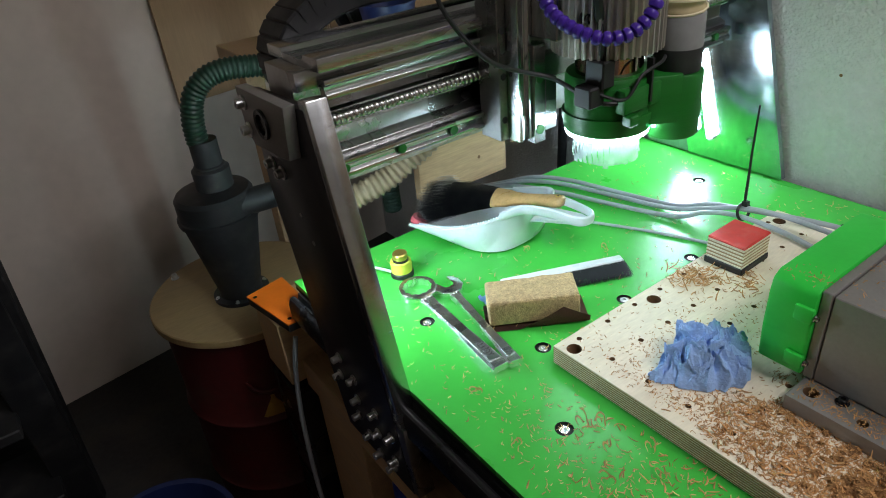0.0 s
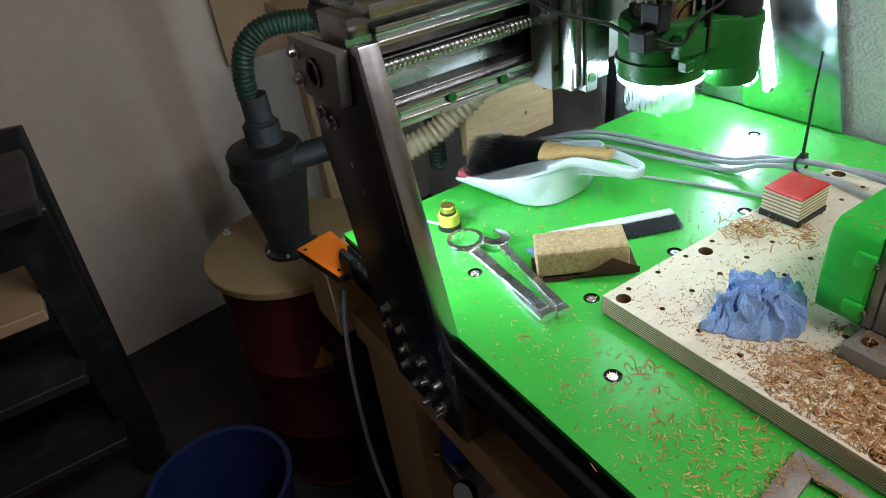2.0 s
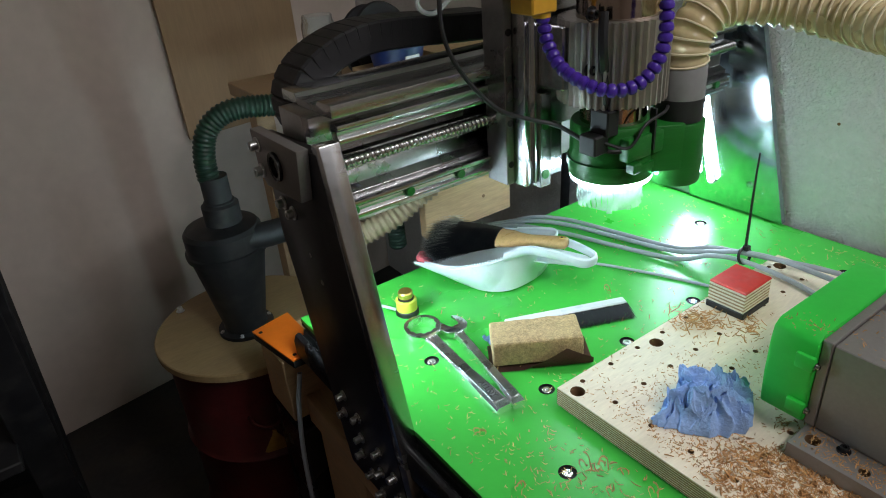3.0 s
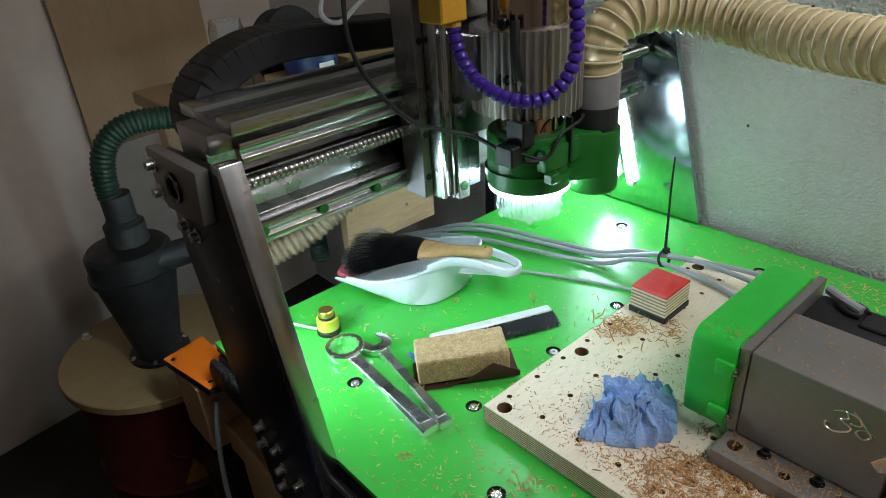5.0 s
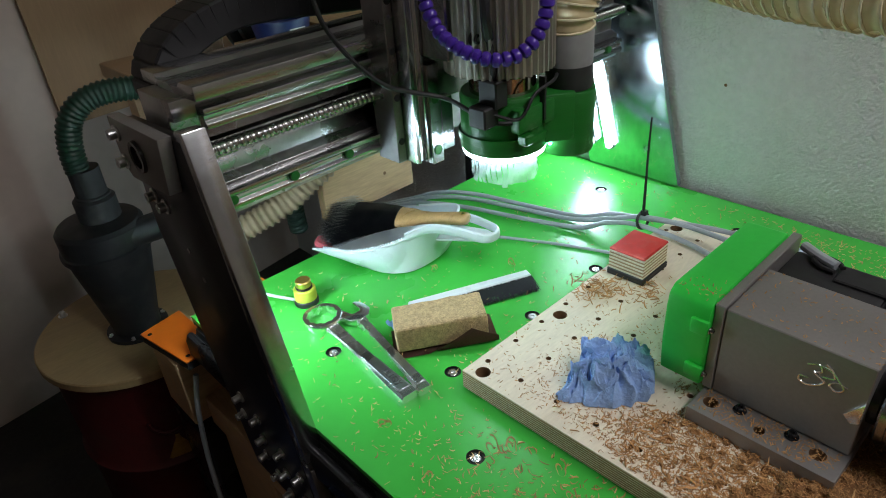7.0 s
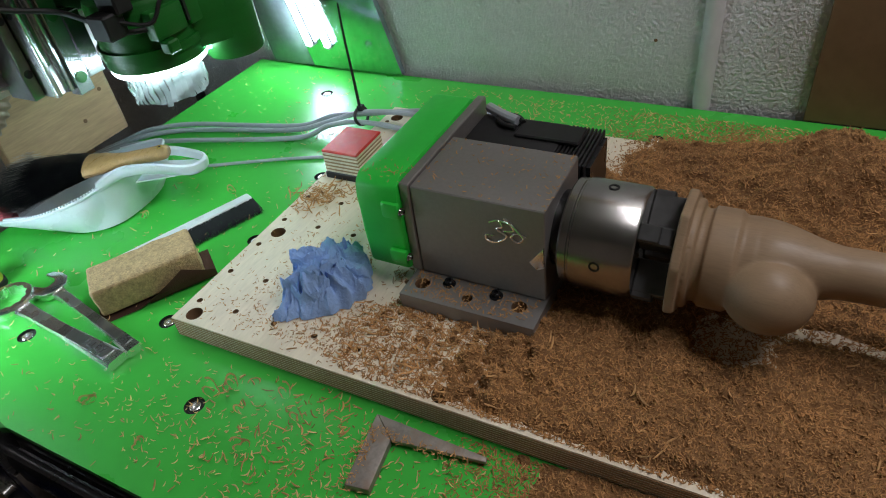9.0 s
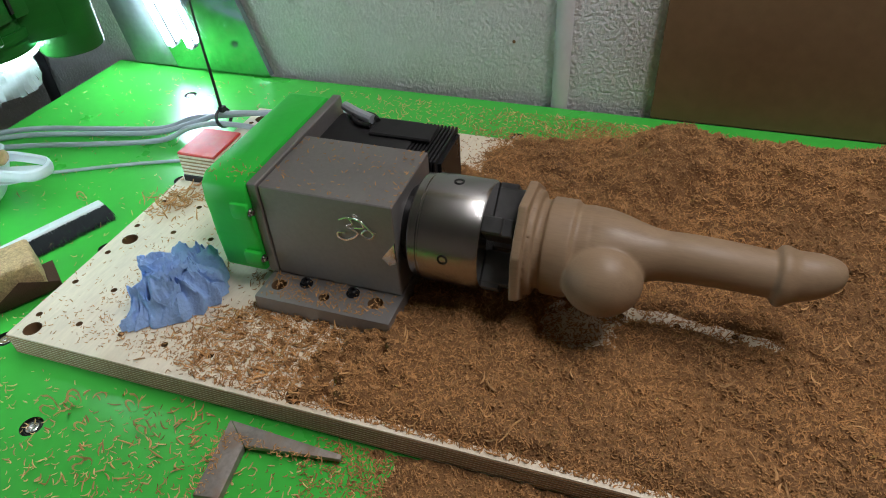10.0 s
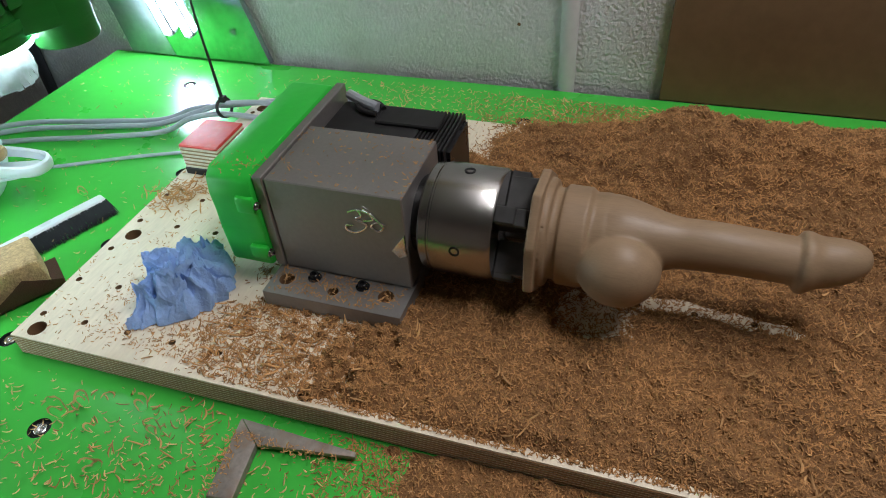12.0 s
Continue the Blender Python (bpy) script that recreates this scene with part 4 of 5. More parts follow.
# spanners
def spanner(tip, head_at, ring, label, width, head_r):
    t, h = Vector((*tip, 0)), Vector((*head_at, 0))
    d = (t - h).normalized()
    n = Vector((-d.y, d.x, 0))
    th = thing("spanner", (h + t) / 2, label, "spanner", "spanners on the table")
    length = (t - h).length
    out = []
    for s, w in ((head_r * 0.85, width * 0.92), (head_r * 1.6, width * 0.74), (length * 0.55, width * 0.72), (length * 0.86, width * 0.95), (length, width)):
        out.append((s, w))
    bm = bmesh.new()
    rows = []
    for s, w in out:
        row = []
        for q, z in ((-0.5, 0.003), (-0.5, 0.009), (-0.40, 0.0125), (0.40, 0.0125), (0.5, 0.009), (0.5, 0.003), (0.42, 0.001), (-0.42, 0.001)):
            row.append(bm.verts.new(h + d * s + n * (q * w) + Vector((0, 0, z))))
        rows.append(row)
    for a, b in zip(rows, rows[1:]):
        for k in range(8):
            bm.faces.new((a[k], a[(k + 1) % 8], b[(k + 1) % 8], b[k]))
    bm.faces.new(rows[0])
    bm.faces.new(rows[-1])
    sh = part("shank", bm, "chrome", th, "polished chrome shank", sharp=25)
    # raised panel with the only legible word
    a, b = h + d * length * 0.52, h + d * length * 0.94
    bm = bmesh.new()
    quad = [a - n * width * 0.26, b - n * width * 0.30, b + n * width * 0.30, a + n * width * 0.26]
    lo = [bm.verts.new(p + Vector((0, 0, 0.0124))) for p in quad]
    hi = [bm.verts.new(p + Vector((0, 0, 0.0132))) for p in quad]
    bm.faces.new(hi)
    for k in range(4):
        bm.faces.new((lo[k], lo[(k + 1) % 4], hi[(k + 1) % 4], hi[k]))
    part("panel", bm, "alu", sh, "matt panel with stamped lettering")
    if ring:
        bm = bmesh.new()
        nseg = 48
        prof = []
        rr = []
        for k in range(nseg):
            ang = 2 * math.pi * k / nseg
            ri = head_r * (0.70 + (0.06 if k % 4 in (0, 1) else 0.0))
            cs, sn = math.cos(ang), math.sin(ang)
            rr.append([bm.verts.new(h + Vector((r * cs, r * sn, z))) for r, z in ((ri, 0.001), (head_r * 0.95, 0.001), (head_r, 0.004), (head_r, 0.013), (head_r * 0.94, 0.0165), (ri, 0.0165))])
        for k in range(nseg):
            p, q = rr[k], rr[(k + 1) % nseg]
            for j in range(6):
                bm.faces.new((p[j], p[(j + 1) % 6], q[(j + 1) % 6], q[j]))
        part("ring_head", bm, "chrome", th, "twelve-point chrome ring", sharp=30)
    else:
        back = -d
        side_ = Matrix.Rotation(radians(15), 3, "Z")
        bk, nn = side_ @ back, side_ @ n
        ol = []
        for u, v in ((-1.0, 0.45), (-0.55, 0.95), (0.1, 1.08), (0.75, 0.98), (1.05, 0.72), (0.95, 0.50), (0.0, 0.50), (-0.25, 0.30), (-0.25, -0.30), (0.0, -0.50), (0.95, -0.50), (1.05, -0.72), (0.75, -0.98), (0.1, -1.08), (-0.55, -0.95), (-1.0, -0.45)):
            p = h + bk * u * head_r + nn * v * head_r
            ol.append((p.x, p.y))
        part("open_head", prism(ol, 0.002, 0.014, "z", 0.0015), "chrome", th, "open chrome jaw", sharp=30)
    return th, sh, h, d, n, length


w1 = spanner((-0.078, 0.056), (-0.058, 0.281), True, "large chrome combination spanner with ring head up", 0.026, 0.031)
w2 = spanner((-0.057, 0.050), (-0.017, 0.252), False, "chrome open-ended spanner lying beside another", 0.020, 0.021)
curve = bpy.data.curves.new("lettering", "FONT")
curve.body, curve.size, curve.extrude, curve.align_x, curve.align_y = "ALLOY", 0.0125, 0.0004, "CENTER", "CENTER"
tmp = bpy.data.objects.new("lettering", curve)
txt = bpy.data.meshes.new_from_object(tmp)
_, sh, h, d, n, length = w1
at = h + d * length * 0.82 + Vector((0, 0, 0.0135))
txt.transform(Matrix.Translation(at - ORIGIN[sh]) @ Matrix((d, n, Vector((0, 0, 1)))).transposed().to_4x4())
txt.materials.append(M["ink"])
let = new("lettering", txt)
let.parent = sh
ORIGIN[let] = ORIGIN[sh]
tagged(let, "stamped word in dark letters")
bpy.data.objects.remove(tmp)

# blue scrap of paper
bm = bmesh.new()
g = [[bm.verts.new((0.000 + 0.028 * i / 6 + 0.003 * rnd.random(), 0.175 + 0.030 * j / 6 - 0.006 * i / 6, 0.002 + 0.012 * abs(noise.noise(Vector((i * 0.6, j * 0.6, 4)))))) for i in range(7)] for j in range(7)]
for j in range(6):
    for i in range(6):
        bm.faces.new((g[j][i], g[j][i + 1], g[j + 1][i + 1], g[j + 1][i]))
bmesh.ops.solidify(bm, geom=bm.faces[:], thickness=0.0006)
solo("paper_scrap", bm, "rag", "torn scrap of light blue paper on the table", "paper scrap")

# cork block with sandpaper
d = Vector((0.82, -0.57, 0)).normalized()
n = Vector((0.57, 0.82, 0)).normalized()
mc = Matrix.Translation((0.040, 0.122, 0)) @ Matrix((d, n, Vector((0, 0, 1)))).transposed().to_4x4() @ Matrix.Rotation(radians(-2), 4, "Y")
cork = thing("cork_block", (0.04, 0.122, 0), "speckled cork sanding block with brown sandpaper under it", "sanding block")
bm = box((-0.066, -0.030, 0.006), (0.066, 0.030, 0.047), 0.005, seg=3)
bmesh.ops.subdivide_edges(bm, edges=bm.edges[:], cuts=5, use_grid_fill=True)
for v in bm.verts:
    k = noise.noise(v.co * 120) * 0.0012 + noise.noise(v.co * 400) * 0.0006
    v.co += v.co.normalized() * k
bmesh.ops.transform(bm, matrix=mc, verts=bm.verts)
part("block", bm, "cork", cork, "speckled pressed cork", sharp=60)
bm = bmesh.new()
gg = []
for i in range(13):
    row = []
    for j in range(9):
        u, v = -0.072 + 0.150 * i / 12, -0.037 + 0.066 * j / 8
        z = 0.0025
        if j <= 3 and i >= 5:
            k = (3 - j) / 3 * (1 - abs(i - 9) / 5)
            z += 0.030 * max(0, k)
            v = -0.0345 - 0.004 * math.sin(k * 3)
        row.append(bm.verts.new((u, v, z)))
    gg.append(row)
for i in range(12):
    for j in range(8):
        bm.faces.new((gg[i][j], gg[i + 1][j], gg[i + 1][j + 1], gg[i][j + 1]))
bmesh.ops.solidify(bm, geom=bm.faces[:], thickness=0.0008)
bmesh.ops.transform(bm, matrix=mc, verts=bm.verts)
part("sandpaper", bm, "sandpaper", cork, "curled brown sandpaper sheet")


# flat strip brush
def hair(bm, root, tip, w, bend=None, steps=3):
    root, tip = Vector(root), Vector(tip)
    side_ = (tip - root).cross(Vector((0.1, 0.2, 1))).normalized() * w
    prev = None
    for k in range(steps + 1):
        t = k / steps
        p = root.lerp(tip, t) + (bend * (t * t) if bend else Vector((0, 0, 0)))
        ww = side_ * (1 - 0.75 * t)
        cur = (bm.verts.new(p - ww), bm.verts.new(p + ww))
        if prev:
            bm.faces.new((prev[0], prev[1], cur[1], cur[0]))
        prev = cur


sb = thing("strip_brush", (0.15, 0.15, 0), "flat strip brush with white holder and black bristles", "brush")
a, b = Vector((0.052, 0.206, 0.001)), Vector((0.240, 0.124, 0.001))
d = (b - a).normalized()
n = Vector((d.y, -d.x, 0))
m = Matrix.Translation(a) @ Matrix((d, -n, Vector((0, 0, 1)))).transposed().to_4x4()
part("holder", box((0, -0.009, 0.0), ((b - a).length, 0.008, 0.010), 0.002, m=m), "white", sb, "white holder strip")
bm = bmesh.new()
for k in range(1500):
    t = 0.05 + 0.95 * rnd.random()
    r0 = a + d * ((b - a).length * t) + n * 0.008 + Vector((0, 0, 0.001 + 0.007 * rnd.random()))
    hair(bm, r0, r0 + n * (0.032 + 0.006 * rnd.random()) + d * (0.004 * rnd.uniform(-1, 1) - 0.004) + Vector((0, 0, -0.003)), 0.0006)
part("bristles", bm, "bristle", sb, "dense black bristles", sharp=80)["kind"] = "stuff"

# dustpan
O, u = Vector((0.124, 0.497, 0)), Vector((0.5, -0.866, 0)).normalized()
v = Vector((-u.y, u.x, 0))
mp_ = Matrix.Translation(O) @ Matrix((u, v, Vector((0, 0, 1)))).transposed().to_4x4()
pan = thing("dustpan", O, "white plastic dustpan with serrated rim holding a brush", "dustpan")
BASE = smooth_line([(0.000, -0.080, 0.013), (0.050, -0.094, 0.006), (0.100, -0.110, 0.003), (0.148, -0.121, 0.003), (0.190, -0.105, 0.003), (0.221, -0.050, 0.003), (0.226, 0.000, 0.003), (0.205, 0.038, 0.003), (0.150, 0.046, 0.003), (0.080, 0.048, 0.004), (0.000, 0.050, 0.013)], 8)
RIM = smooth_line([(0.006, -0.105, 0.028), (0.050, -0.124, 0.040), (0.100, -0.139, 0.050), (0.155, -0.126, 0.060), (0.200, -0.090, 0.069), (0.232, -0.045, 0.068), (0.239, 0.008, 0.060), (0.220, 0.048, 0.052), (0.150, 0.056, 0.040), (0.080, 0.058, 0.033), (0.006, 0.058, 0.025)], 8)
COUNT = len(BASE)


def pan_shell(inset, lift):
    """Rows from the tray's floor up its curved wall, moved inwards by the wall's thickness."""
    rows = []
    for k in range(7):
        q = k / 6
        row = []
        for p, r in zip(BASE, RIM):
            p, r = Vector(p), Vector(r)
            w_ = p.lerp(r, q)
            out = (r - p).to_2d().normalized()
            bulge = 0.007 * math.sin(math.pi * q) - inset
            row.append(Vector((w_.x + out.x * bulge, w_.y + out.y * bulge, w_.z + lift * (1 - q))))
        rows.append(row)
    return rows


bm = bmesh.new()
outer = [[bm.verts.new(p) for p in row] for row in pan_shell(0.0, 0.0)]
inner = [[bm.verts.new(p) for p in row] for row in pan_shell(0.0024, 0.0022)]
for shell, flip in ((outer, False), (inner, True)):
    quads = [(shell[k][i], shell[k][i + 1], shell[k + 1][i + 1], shell[k + 1][i]) for k in range(6) for i in range(COUNT - 1)]
    quads += [(shell[0][i], shell[0][COUNT - 1 - i], shell[0][COUNT - 2 - i], shell[0][i + 1]) for i in range(COUNT // 2)]
    for q in quads:
        q = list(dict.fromkeys(q))
        if len(q) > 2:
            bm.faces.new(q[::-1] if flip else q)
for i in range(COUNT - 1):
    bm.faces.new((outer[6][i], outer[6][i + 1], inner[6][i + 1], inner[6][i]))
for e in (0, COUNT - 1):
    for k in range(6):
        bm.faces.new((outer[k][e], inner[k][e], inner[k + 1][e], outer[k + 1][e]))
bm.faces.new((outer[0][0], outer[0][-1], inner[0][-1], inner[0][0]))
bmesh.ops.recalc_face_normals(bm, faces=bm.faces[:])
bmesh.ops.transform(bm, matrix=mp_, verts=bm.verts)
part("tray", bm, "white", pan, "white curved tray", sharp=50)
bm = sweep([Vector(p) for p in RIM[:COUNT - 16]], 0.0026, 8)
bmesh.ops.transform(bm, matrix=mp_, verts=bm.verts)
part("rolled_rim", bm, "white", pan)
bm = bmesh.new()
for p in resample([Vector(p) for p in RIM[5:36]], 0.0046):
    box((p.x - 0.0013, p.y - 0.0005, p.z - 0.001), (p.x + 0.0013, p.y + 0.0035, p.z + 0.0052), 0.0006, bm=bm, m=mp_)
part("comb", bm, "white", pan, "row of comb teeth on the rim")
hp = smooth_line([(0.180, -0.106, 0.063), (0.215, -0.088, 0.068), (0.260, -0.086, 0.067), (0.304, -0.080, 0.061), (0.322, -0.066, 0.060), (0.322, -0.048, 0.060), (0.306, -0.036, 0.061), (0.270, -0.030, 0.065), (0.236, -0.022, 0.063)])
bm = sweep(hp, 0.0042, 8)
for w_ in bm.verts:
    w_.co.z = 0.060 + (w_.co.z - 0.060) * 2.1
bmesh.ops.transform(bm, matrix=mp_, verts=bm.verts)
part("handle", bm, "white", pan, "white loop handle")
bm = prism([(0.226, -0.084), (0.302, -0.077), (0.318, -0.064), (0.318, -0.050), (0.304, -0.040), (0.236, -0.028)], 0.0535, 0.0560, "z")
bmesh.ops.transform(bm, matrix=mp_, verts=bm.verts)
part("handle_web", bm, "white", pan)

# hand brush in the pan
ha, hb = Vector((0.163, 0.316, 0.078)), Vector((0.209, 0.238, 0.083))
d = (hb - ha).normalized()
n = Vector((-d.y, d.x, 0)).normalized()
hbr = thing("hand_brush", (0.14, 0.36, 0.06), "hand brush with black bristles and beech handle", "brush")
bm = bmesh.new()
rows = []
for s, w, hh in ((-0.022, 0.0285, 0.013), (-0.010, 0.0275, 0.012), (0.004, 0.0245, 0.0115), (0.018, 0.0165, 0.0105), (0.040, 0.0125, 0.0095), (0.075, 0.0135, 0.0095), (0.100, 0.0165, 0.0098), (0.112, 0.0150, 0.0090), (0.1165, 0.009, 0.006)):
    row = [bm.verts.new(ha + d * (s * (0.87 if s > 0 else 1)) + n * (w * math.cos(2 * math.pi * k / 14)) + Vector((0, 0, hh * math.sin(2 * math.pi * k / 14)))) for k in range(14)]
    rows.append(row)
for r0, r1 in zip(rows, rows[1:]):
    for k in range(14):
        bm.faces.new((r0[k], r0[(k + 1) % 14], r1[(k + 1) % 14], r1[k]))
bm.faces.new(rows[0])
bm.faces.new(rows[-1])
hd = part("handle", bm, "handle_wood", hbr, "lacquered beech handle", sharp=50)
part("eyelet", lathe([(0.0022, 0), (0.0048, 0), (0.0048, 0.0008), (0.0022, 0.0008), (0.0022, 0)], ha + d * 0.0905 + Vector((0, 0, 0.0094)), seg=14), "brass", hd, "brass eyelet")
# black disc in the eyelet: the hole's shade as colour, nothing is cut
part("hang_hole", lathe([(0.0023, 0), (0.0023, 0.0005), (0, 0.0005)], ha + d * 0.0905 + Vector((0, 0, 0.0094)), seg=10), "black", hd)
for name, mt, count, far in (("bristles", "bristle", 5200, 0.0), ("bristle_tips", "bristle_white", 700, 0.03)):
    bm = bmesh.new()
    for k in range(count):
        a_ = rnd.random() * 2 * math.pi
        q = math.sqrt(rnd.random())
        r0 = ha - d * 0.021 + n * (0.029 * q * math.cos(a_)) + Vector((0, 0, 0.0135 * q * math.sin(a_)))
        ln = 0.108 + 0.022 * rnd.random()
        tip = r0 - d * ln + n * (0.022 * q * math.cos(a_) + 0.006 * rnd.uniform(-1, 1)) + Vector((0, 0, 0.020 * q * math.sin(a_) + 0.005 * rnd.uniform(-1, 1)))
        if far:
            r0, tip = r0.lerp(tip, 0.72), tip - d * 0.008
        hair(bm, r0, tip, 0.0008, Vector((-0.012, -0.004, -0.012)))
    part(name, bm, mt, hbr, "long black bristles" if not far else "pale frayed bristle tips", sharp=80)["kind"] = "stuff"
bm = sweep(smooth_line([(0.058, 0.420, 0.026), (0.050, 0.437, 0.030), (0.062, 0.452, 0.028)]), 0.010, 8)
solo("pink_rag", bm, "pink", "scrap of pink rag in the dustpan", "rag")

# cables across the table
for k, pts in enumerate(([(0.24, 0.62, -0.05), (0.29, 0.50, -0.005), (0.330, 0.445, 0.009), (0.373, 0.385, 0.007), (0.404, 0.275, 0.007), (0.425, 0.17, 0.012), (0.440, 0.10, 0.032), (0.447, 0.045, 0.050), (0.46, -0.02, 0.052), (0.445, -0.12, 0.058), (0.40, -0.19, 0.070), (0.345, -0.205, 0.10)],
                         [(0.26, 0.62, -0.05), (0.31, 0.50, -0.005), (0.350, 0.45, 0.010), (0.392, 0.39, 0.008), (0.420, 0.28, 0.007), (0.440, 0.17, 0.012), (0.452, 0.11, 0.032), (0.457, 0.05, 0.042), (0.49, -0.06, 0.045), (0.485, -0.16, 0.055), (0.43, -0.215, 0.09), (0.345, -0.215, 0.12)],
                         [(0.22, 0.62, -0.05), (0.27, 0.50, -0.005), (0.305, 0.44, 0.008), (0.345, 0.36, 0.006), (0.375, 0.26, 0.006), (0.408, 0.15, 0.010), (0.425, 0.10, 0.030), (0.437, 0.048, 0.038), (0.438, -0.03, 0.037), (0.415, -0.12, 0.037), (0.375, -0.17, 0.045), (0.335, -0.195, 0.07)])):
    bm = sweep(smooth_line(pts, 10), 0.0043, 10)
    solo("cable", bm, "cable", "thick grey cable running across the green table", "cable", "cables across the table")
bm = sweep(smooth_line([(0.27, 0.33, 0.004), (0.292, 0.265, 0.0035), (0.322, 0.205, 0.003), (0.350, 0.145, 0.003), (0.378, 0.073, 0.003), (0.385, 0.045, 0.004)], 10), 0.0028, 8)
solo("thin_cable", bm, "cable", "thin grey cable lying on the green table", "cable")
tie = thing("cable_tie", (0.447, 0.046, 0.04), "black cable tie with a long upright tail", "cable tie")
bm = bmesh.new()
loop = [Vector((0.447 + 0.017 * math.cos(a_), 0.046 + 0.004 * math.sin(a_), 0.044 + 0.013 * math.sin(a_))) for a_ in [2 * math.pi * k / 18 for k in range(19)]]
part("loop", sweep(loop, 0.0026, 6), "black", tie)
part("lock", box((0.443, 0.040, 0.054), (0.453, 0.050, 0.063), 0.001), "black", tie)
part("tail", sweep(smooth_line([(0.447, 0.046, 0.058), (0.449, 0.048, 0.11), (0.449, 0.049, 0.17), (0.4515, 0.050, 0.225)]), lambda s: 0.0026 - 0.0012 * s, 6), "black", tie)

# steel square
sqr = thing("try_square", (-0.05, -0.3, 0), "worn steel try square under wood dust", "square")
part("stock", prism([(-0.107, -0.276), (-0.103, -0.300), (-0.050, -0.292), (-0.028, -0.264)], 0.001, 0.0105, "z", 0.001), "worn_steel", sqr, "thick dull steel stock")
part("blade", prism([(-0.0280, -0.2645), (-0.0496, -0.2925), (-0.0365, -0.385), (-0.0315, -0.384)], 0.0045, 0.0095, "z", 0.0008), "worn_steel", sqr, "flat steel blade")

# ---- beside and behind the table ----
drum = thing("steel_drum", (-0.197, 0.79, FLOOR), "dark red steel drum with plywood lid and worn yellow emblem", "drum")
DC = (-0.197, 0.79, 0)
part("body", lathe([(0, FLOOR), (0.178, FLOOR), (0.182, FLOOR + 0.012), (0.176, FLOOR + 0.02), (0.176, -0.62), (0.183, -0.61), (0.176, -0.60), (0.176, -0.42), (0.183, -0.41), (0.176, -0.40), (0.176, -0.22), (0.181, -0.20), (0.181, -0.188), (0, -0.188)], DC, seg=56), "drum", drum, "dark red painted steel body")
part("lid", lathe([(0, -0.188), (0.190, -0.188), (0.1925, -0.186), (0.1925, -0.172), (0.190, -0.170), (0, -0.170)], DC, seg=64), "lid_ply", drum, "round plywood lid")
a0 = math.atan2(-0.9, -0.25)
pts = []
for t in [k / 12 for k in range(13)]:
    a_ = a0 + (t - 0.5) * 0.42
    dz = -0.29 - 0.028 * math.sin(math.pi * t) ** 0.4
    rr = 0.178 + 0.012 * math.sin(math.pi * t)
    pts.append((DC[0] + rr * math.cos(a_), DC[1] + rr * math.sin(a_), dz))
part("handle", sweep(smooth_line(pts, 4), 0.0035, 8), "drum", drum, "steel carrying handle")
bm = bmesh.new()
for k in range(9):
    a_ = a0 + 0.02 + (k - 4) * 0.035
    box((-0.0042, -0.001, 0), (0.0042, 0.0006, 0.055 - 0.0035 * abs(k - 4)), 0, bm=bm, m=Matrix.Translation((DC[0] + 0.1768 * math.cos(a_), DC[1] + 0.1768 * math.sin(a_), -0.395)) @ Matrix.Rotation(a_ - math.pi / 2, 4, "Z") @ Matrix.Rotation((k - 4) * 0.12, 4, "Y"))
part("emblem", bm, "emblem", drum, "worn yellow fan-shaped emblem")
for x, y in ((-0.10, 0.665), (-0.30, 0.93)):
    socket_bolt("lid_bolt", (x, y, -0.170), (0, 0, 1), 0.006, 0.010, drum)

cyc = thing("dust_cyclone", (-0.215, 0.765, -0.170), "dusty black plastic dust cyclone standing on the drum lid", "dust cyclone")
CC = (-0.205, 0.765, 0)
part("cone", lathe([(0, -0.1695), (0.058, -0.1695), (0.058, -0.162), (0.045, -0.160), (0.045, -0.145), (0.075, 0.020), (0, 0.020)], CC, seg=40), "dusty_black", cyc, "dusty black cone")
part("top", lathe([(0, 0.016), (0.079, 0.016), (0.080, 0.020), (0.080, 0.028), (0.076, 0.030), (0.076, 0.066), (0.070, 0.074), (0.045, 0.080), (0, 0.080)], CC, seg=40), "dusty_black", cyc, "round top with rim")
part("outlet", lathe([(0.030, 0.078), (0.036, 0.078), (0.036, 0.118), (0.030, 0.122), (0.030, 0.125), (0.0265, 0.127), (0.0265, 0.176), (0.0, 0.176)], (CC[0] + 0.008, CC[1], 0), seg=28), "rubber", cyc, "stepped black outlet")
part("inlet", cyl((CC[0] + 0.02, CC[1] - 0.045, 0.048), (CC[0] + 0.135, CC[1] - 0.045, 0.040), 0.026, seg=24), "dusty_black", cyc, "side inlet pipe")
for k in range(6):
    a_ = k * math.pi / 3
    socket_bolt("foot_bolt", (CC[0] + 0.0515 * math.cos(a_), CC[1] + 0.0515 * math.sin(a_), -0.162), (0, 0, 1), 0.0035, 0.004, cyc)
hl2 = resample(smooth_line([(-0.205, 0.765, 0.170), (-0.203, 0.765, 0.215), (-0.188, 0.762, 0.262), (-0.150, 0.755, 0.290), (-0.090, 0.745, 0.292), (0.0, 0.735, 0.270), (0.10, 0.73, 0.20), (0.16, 0.73, 0.10), (0.17, 0.73, -0.1)], 14), 0.0018)
solo("outlet_hose", ring_hose(hl2, 0.0215, 0.0085, 0.003, 16), "dark_green_hose", "dark green corrugated hose from the cyclone", "hose", sharp=60)
hl3 = resample(smooth_line([(-0.085, 0.720, 0.041), (-0.06, 0.66, 0.030), (-0.045, 0.585, 0.040), (0.010, 0.560, 0.058), (0.065, 0.545, 0.078), (0.110, 0.535, 0.105), (0.155, 0.525, 0.135), (0.180, 0.520, 0.19), (0.19, 0.52, 0.30)], 14), 0.0022)
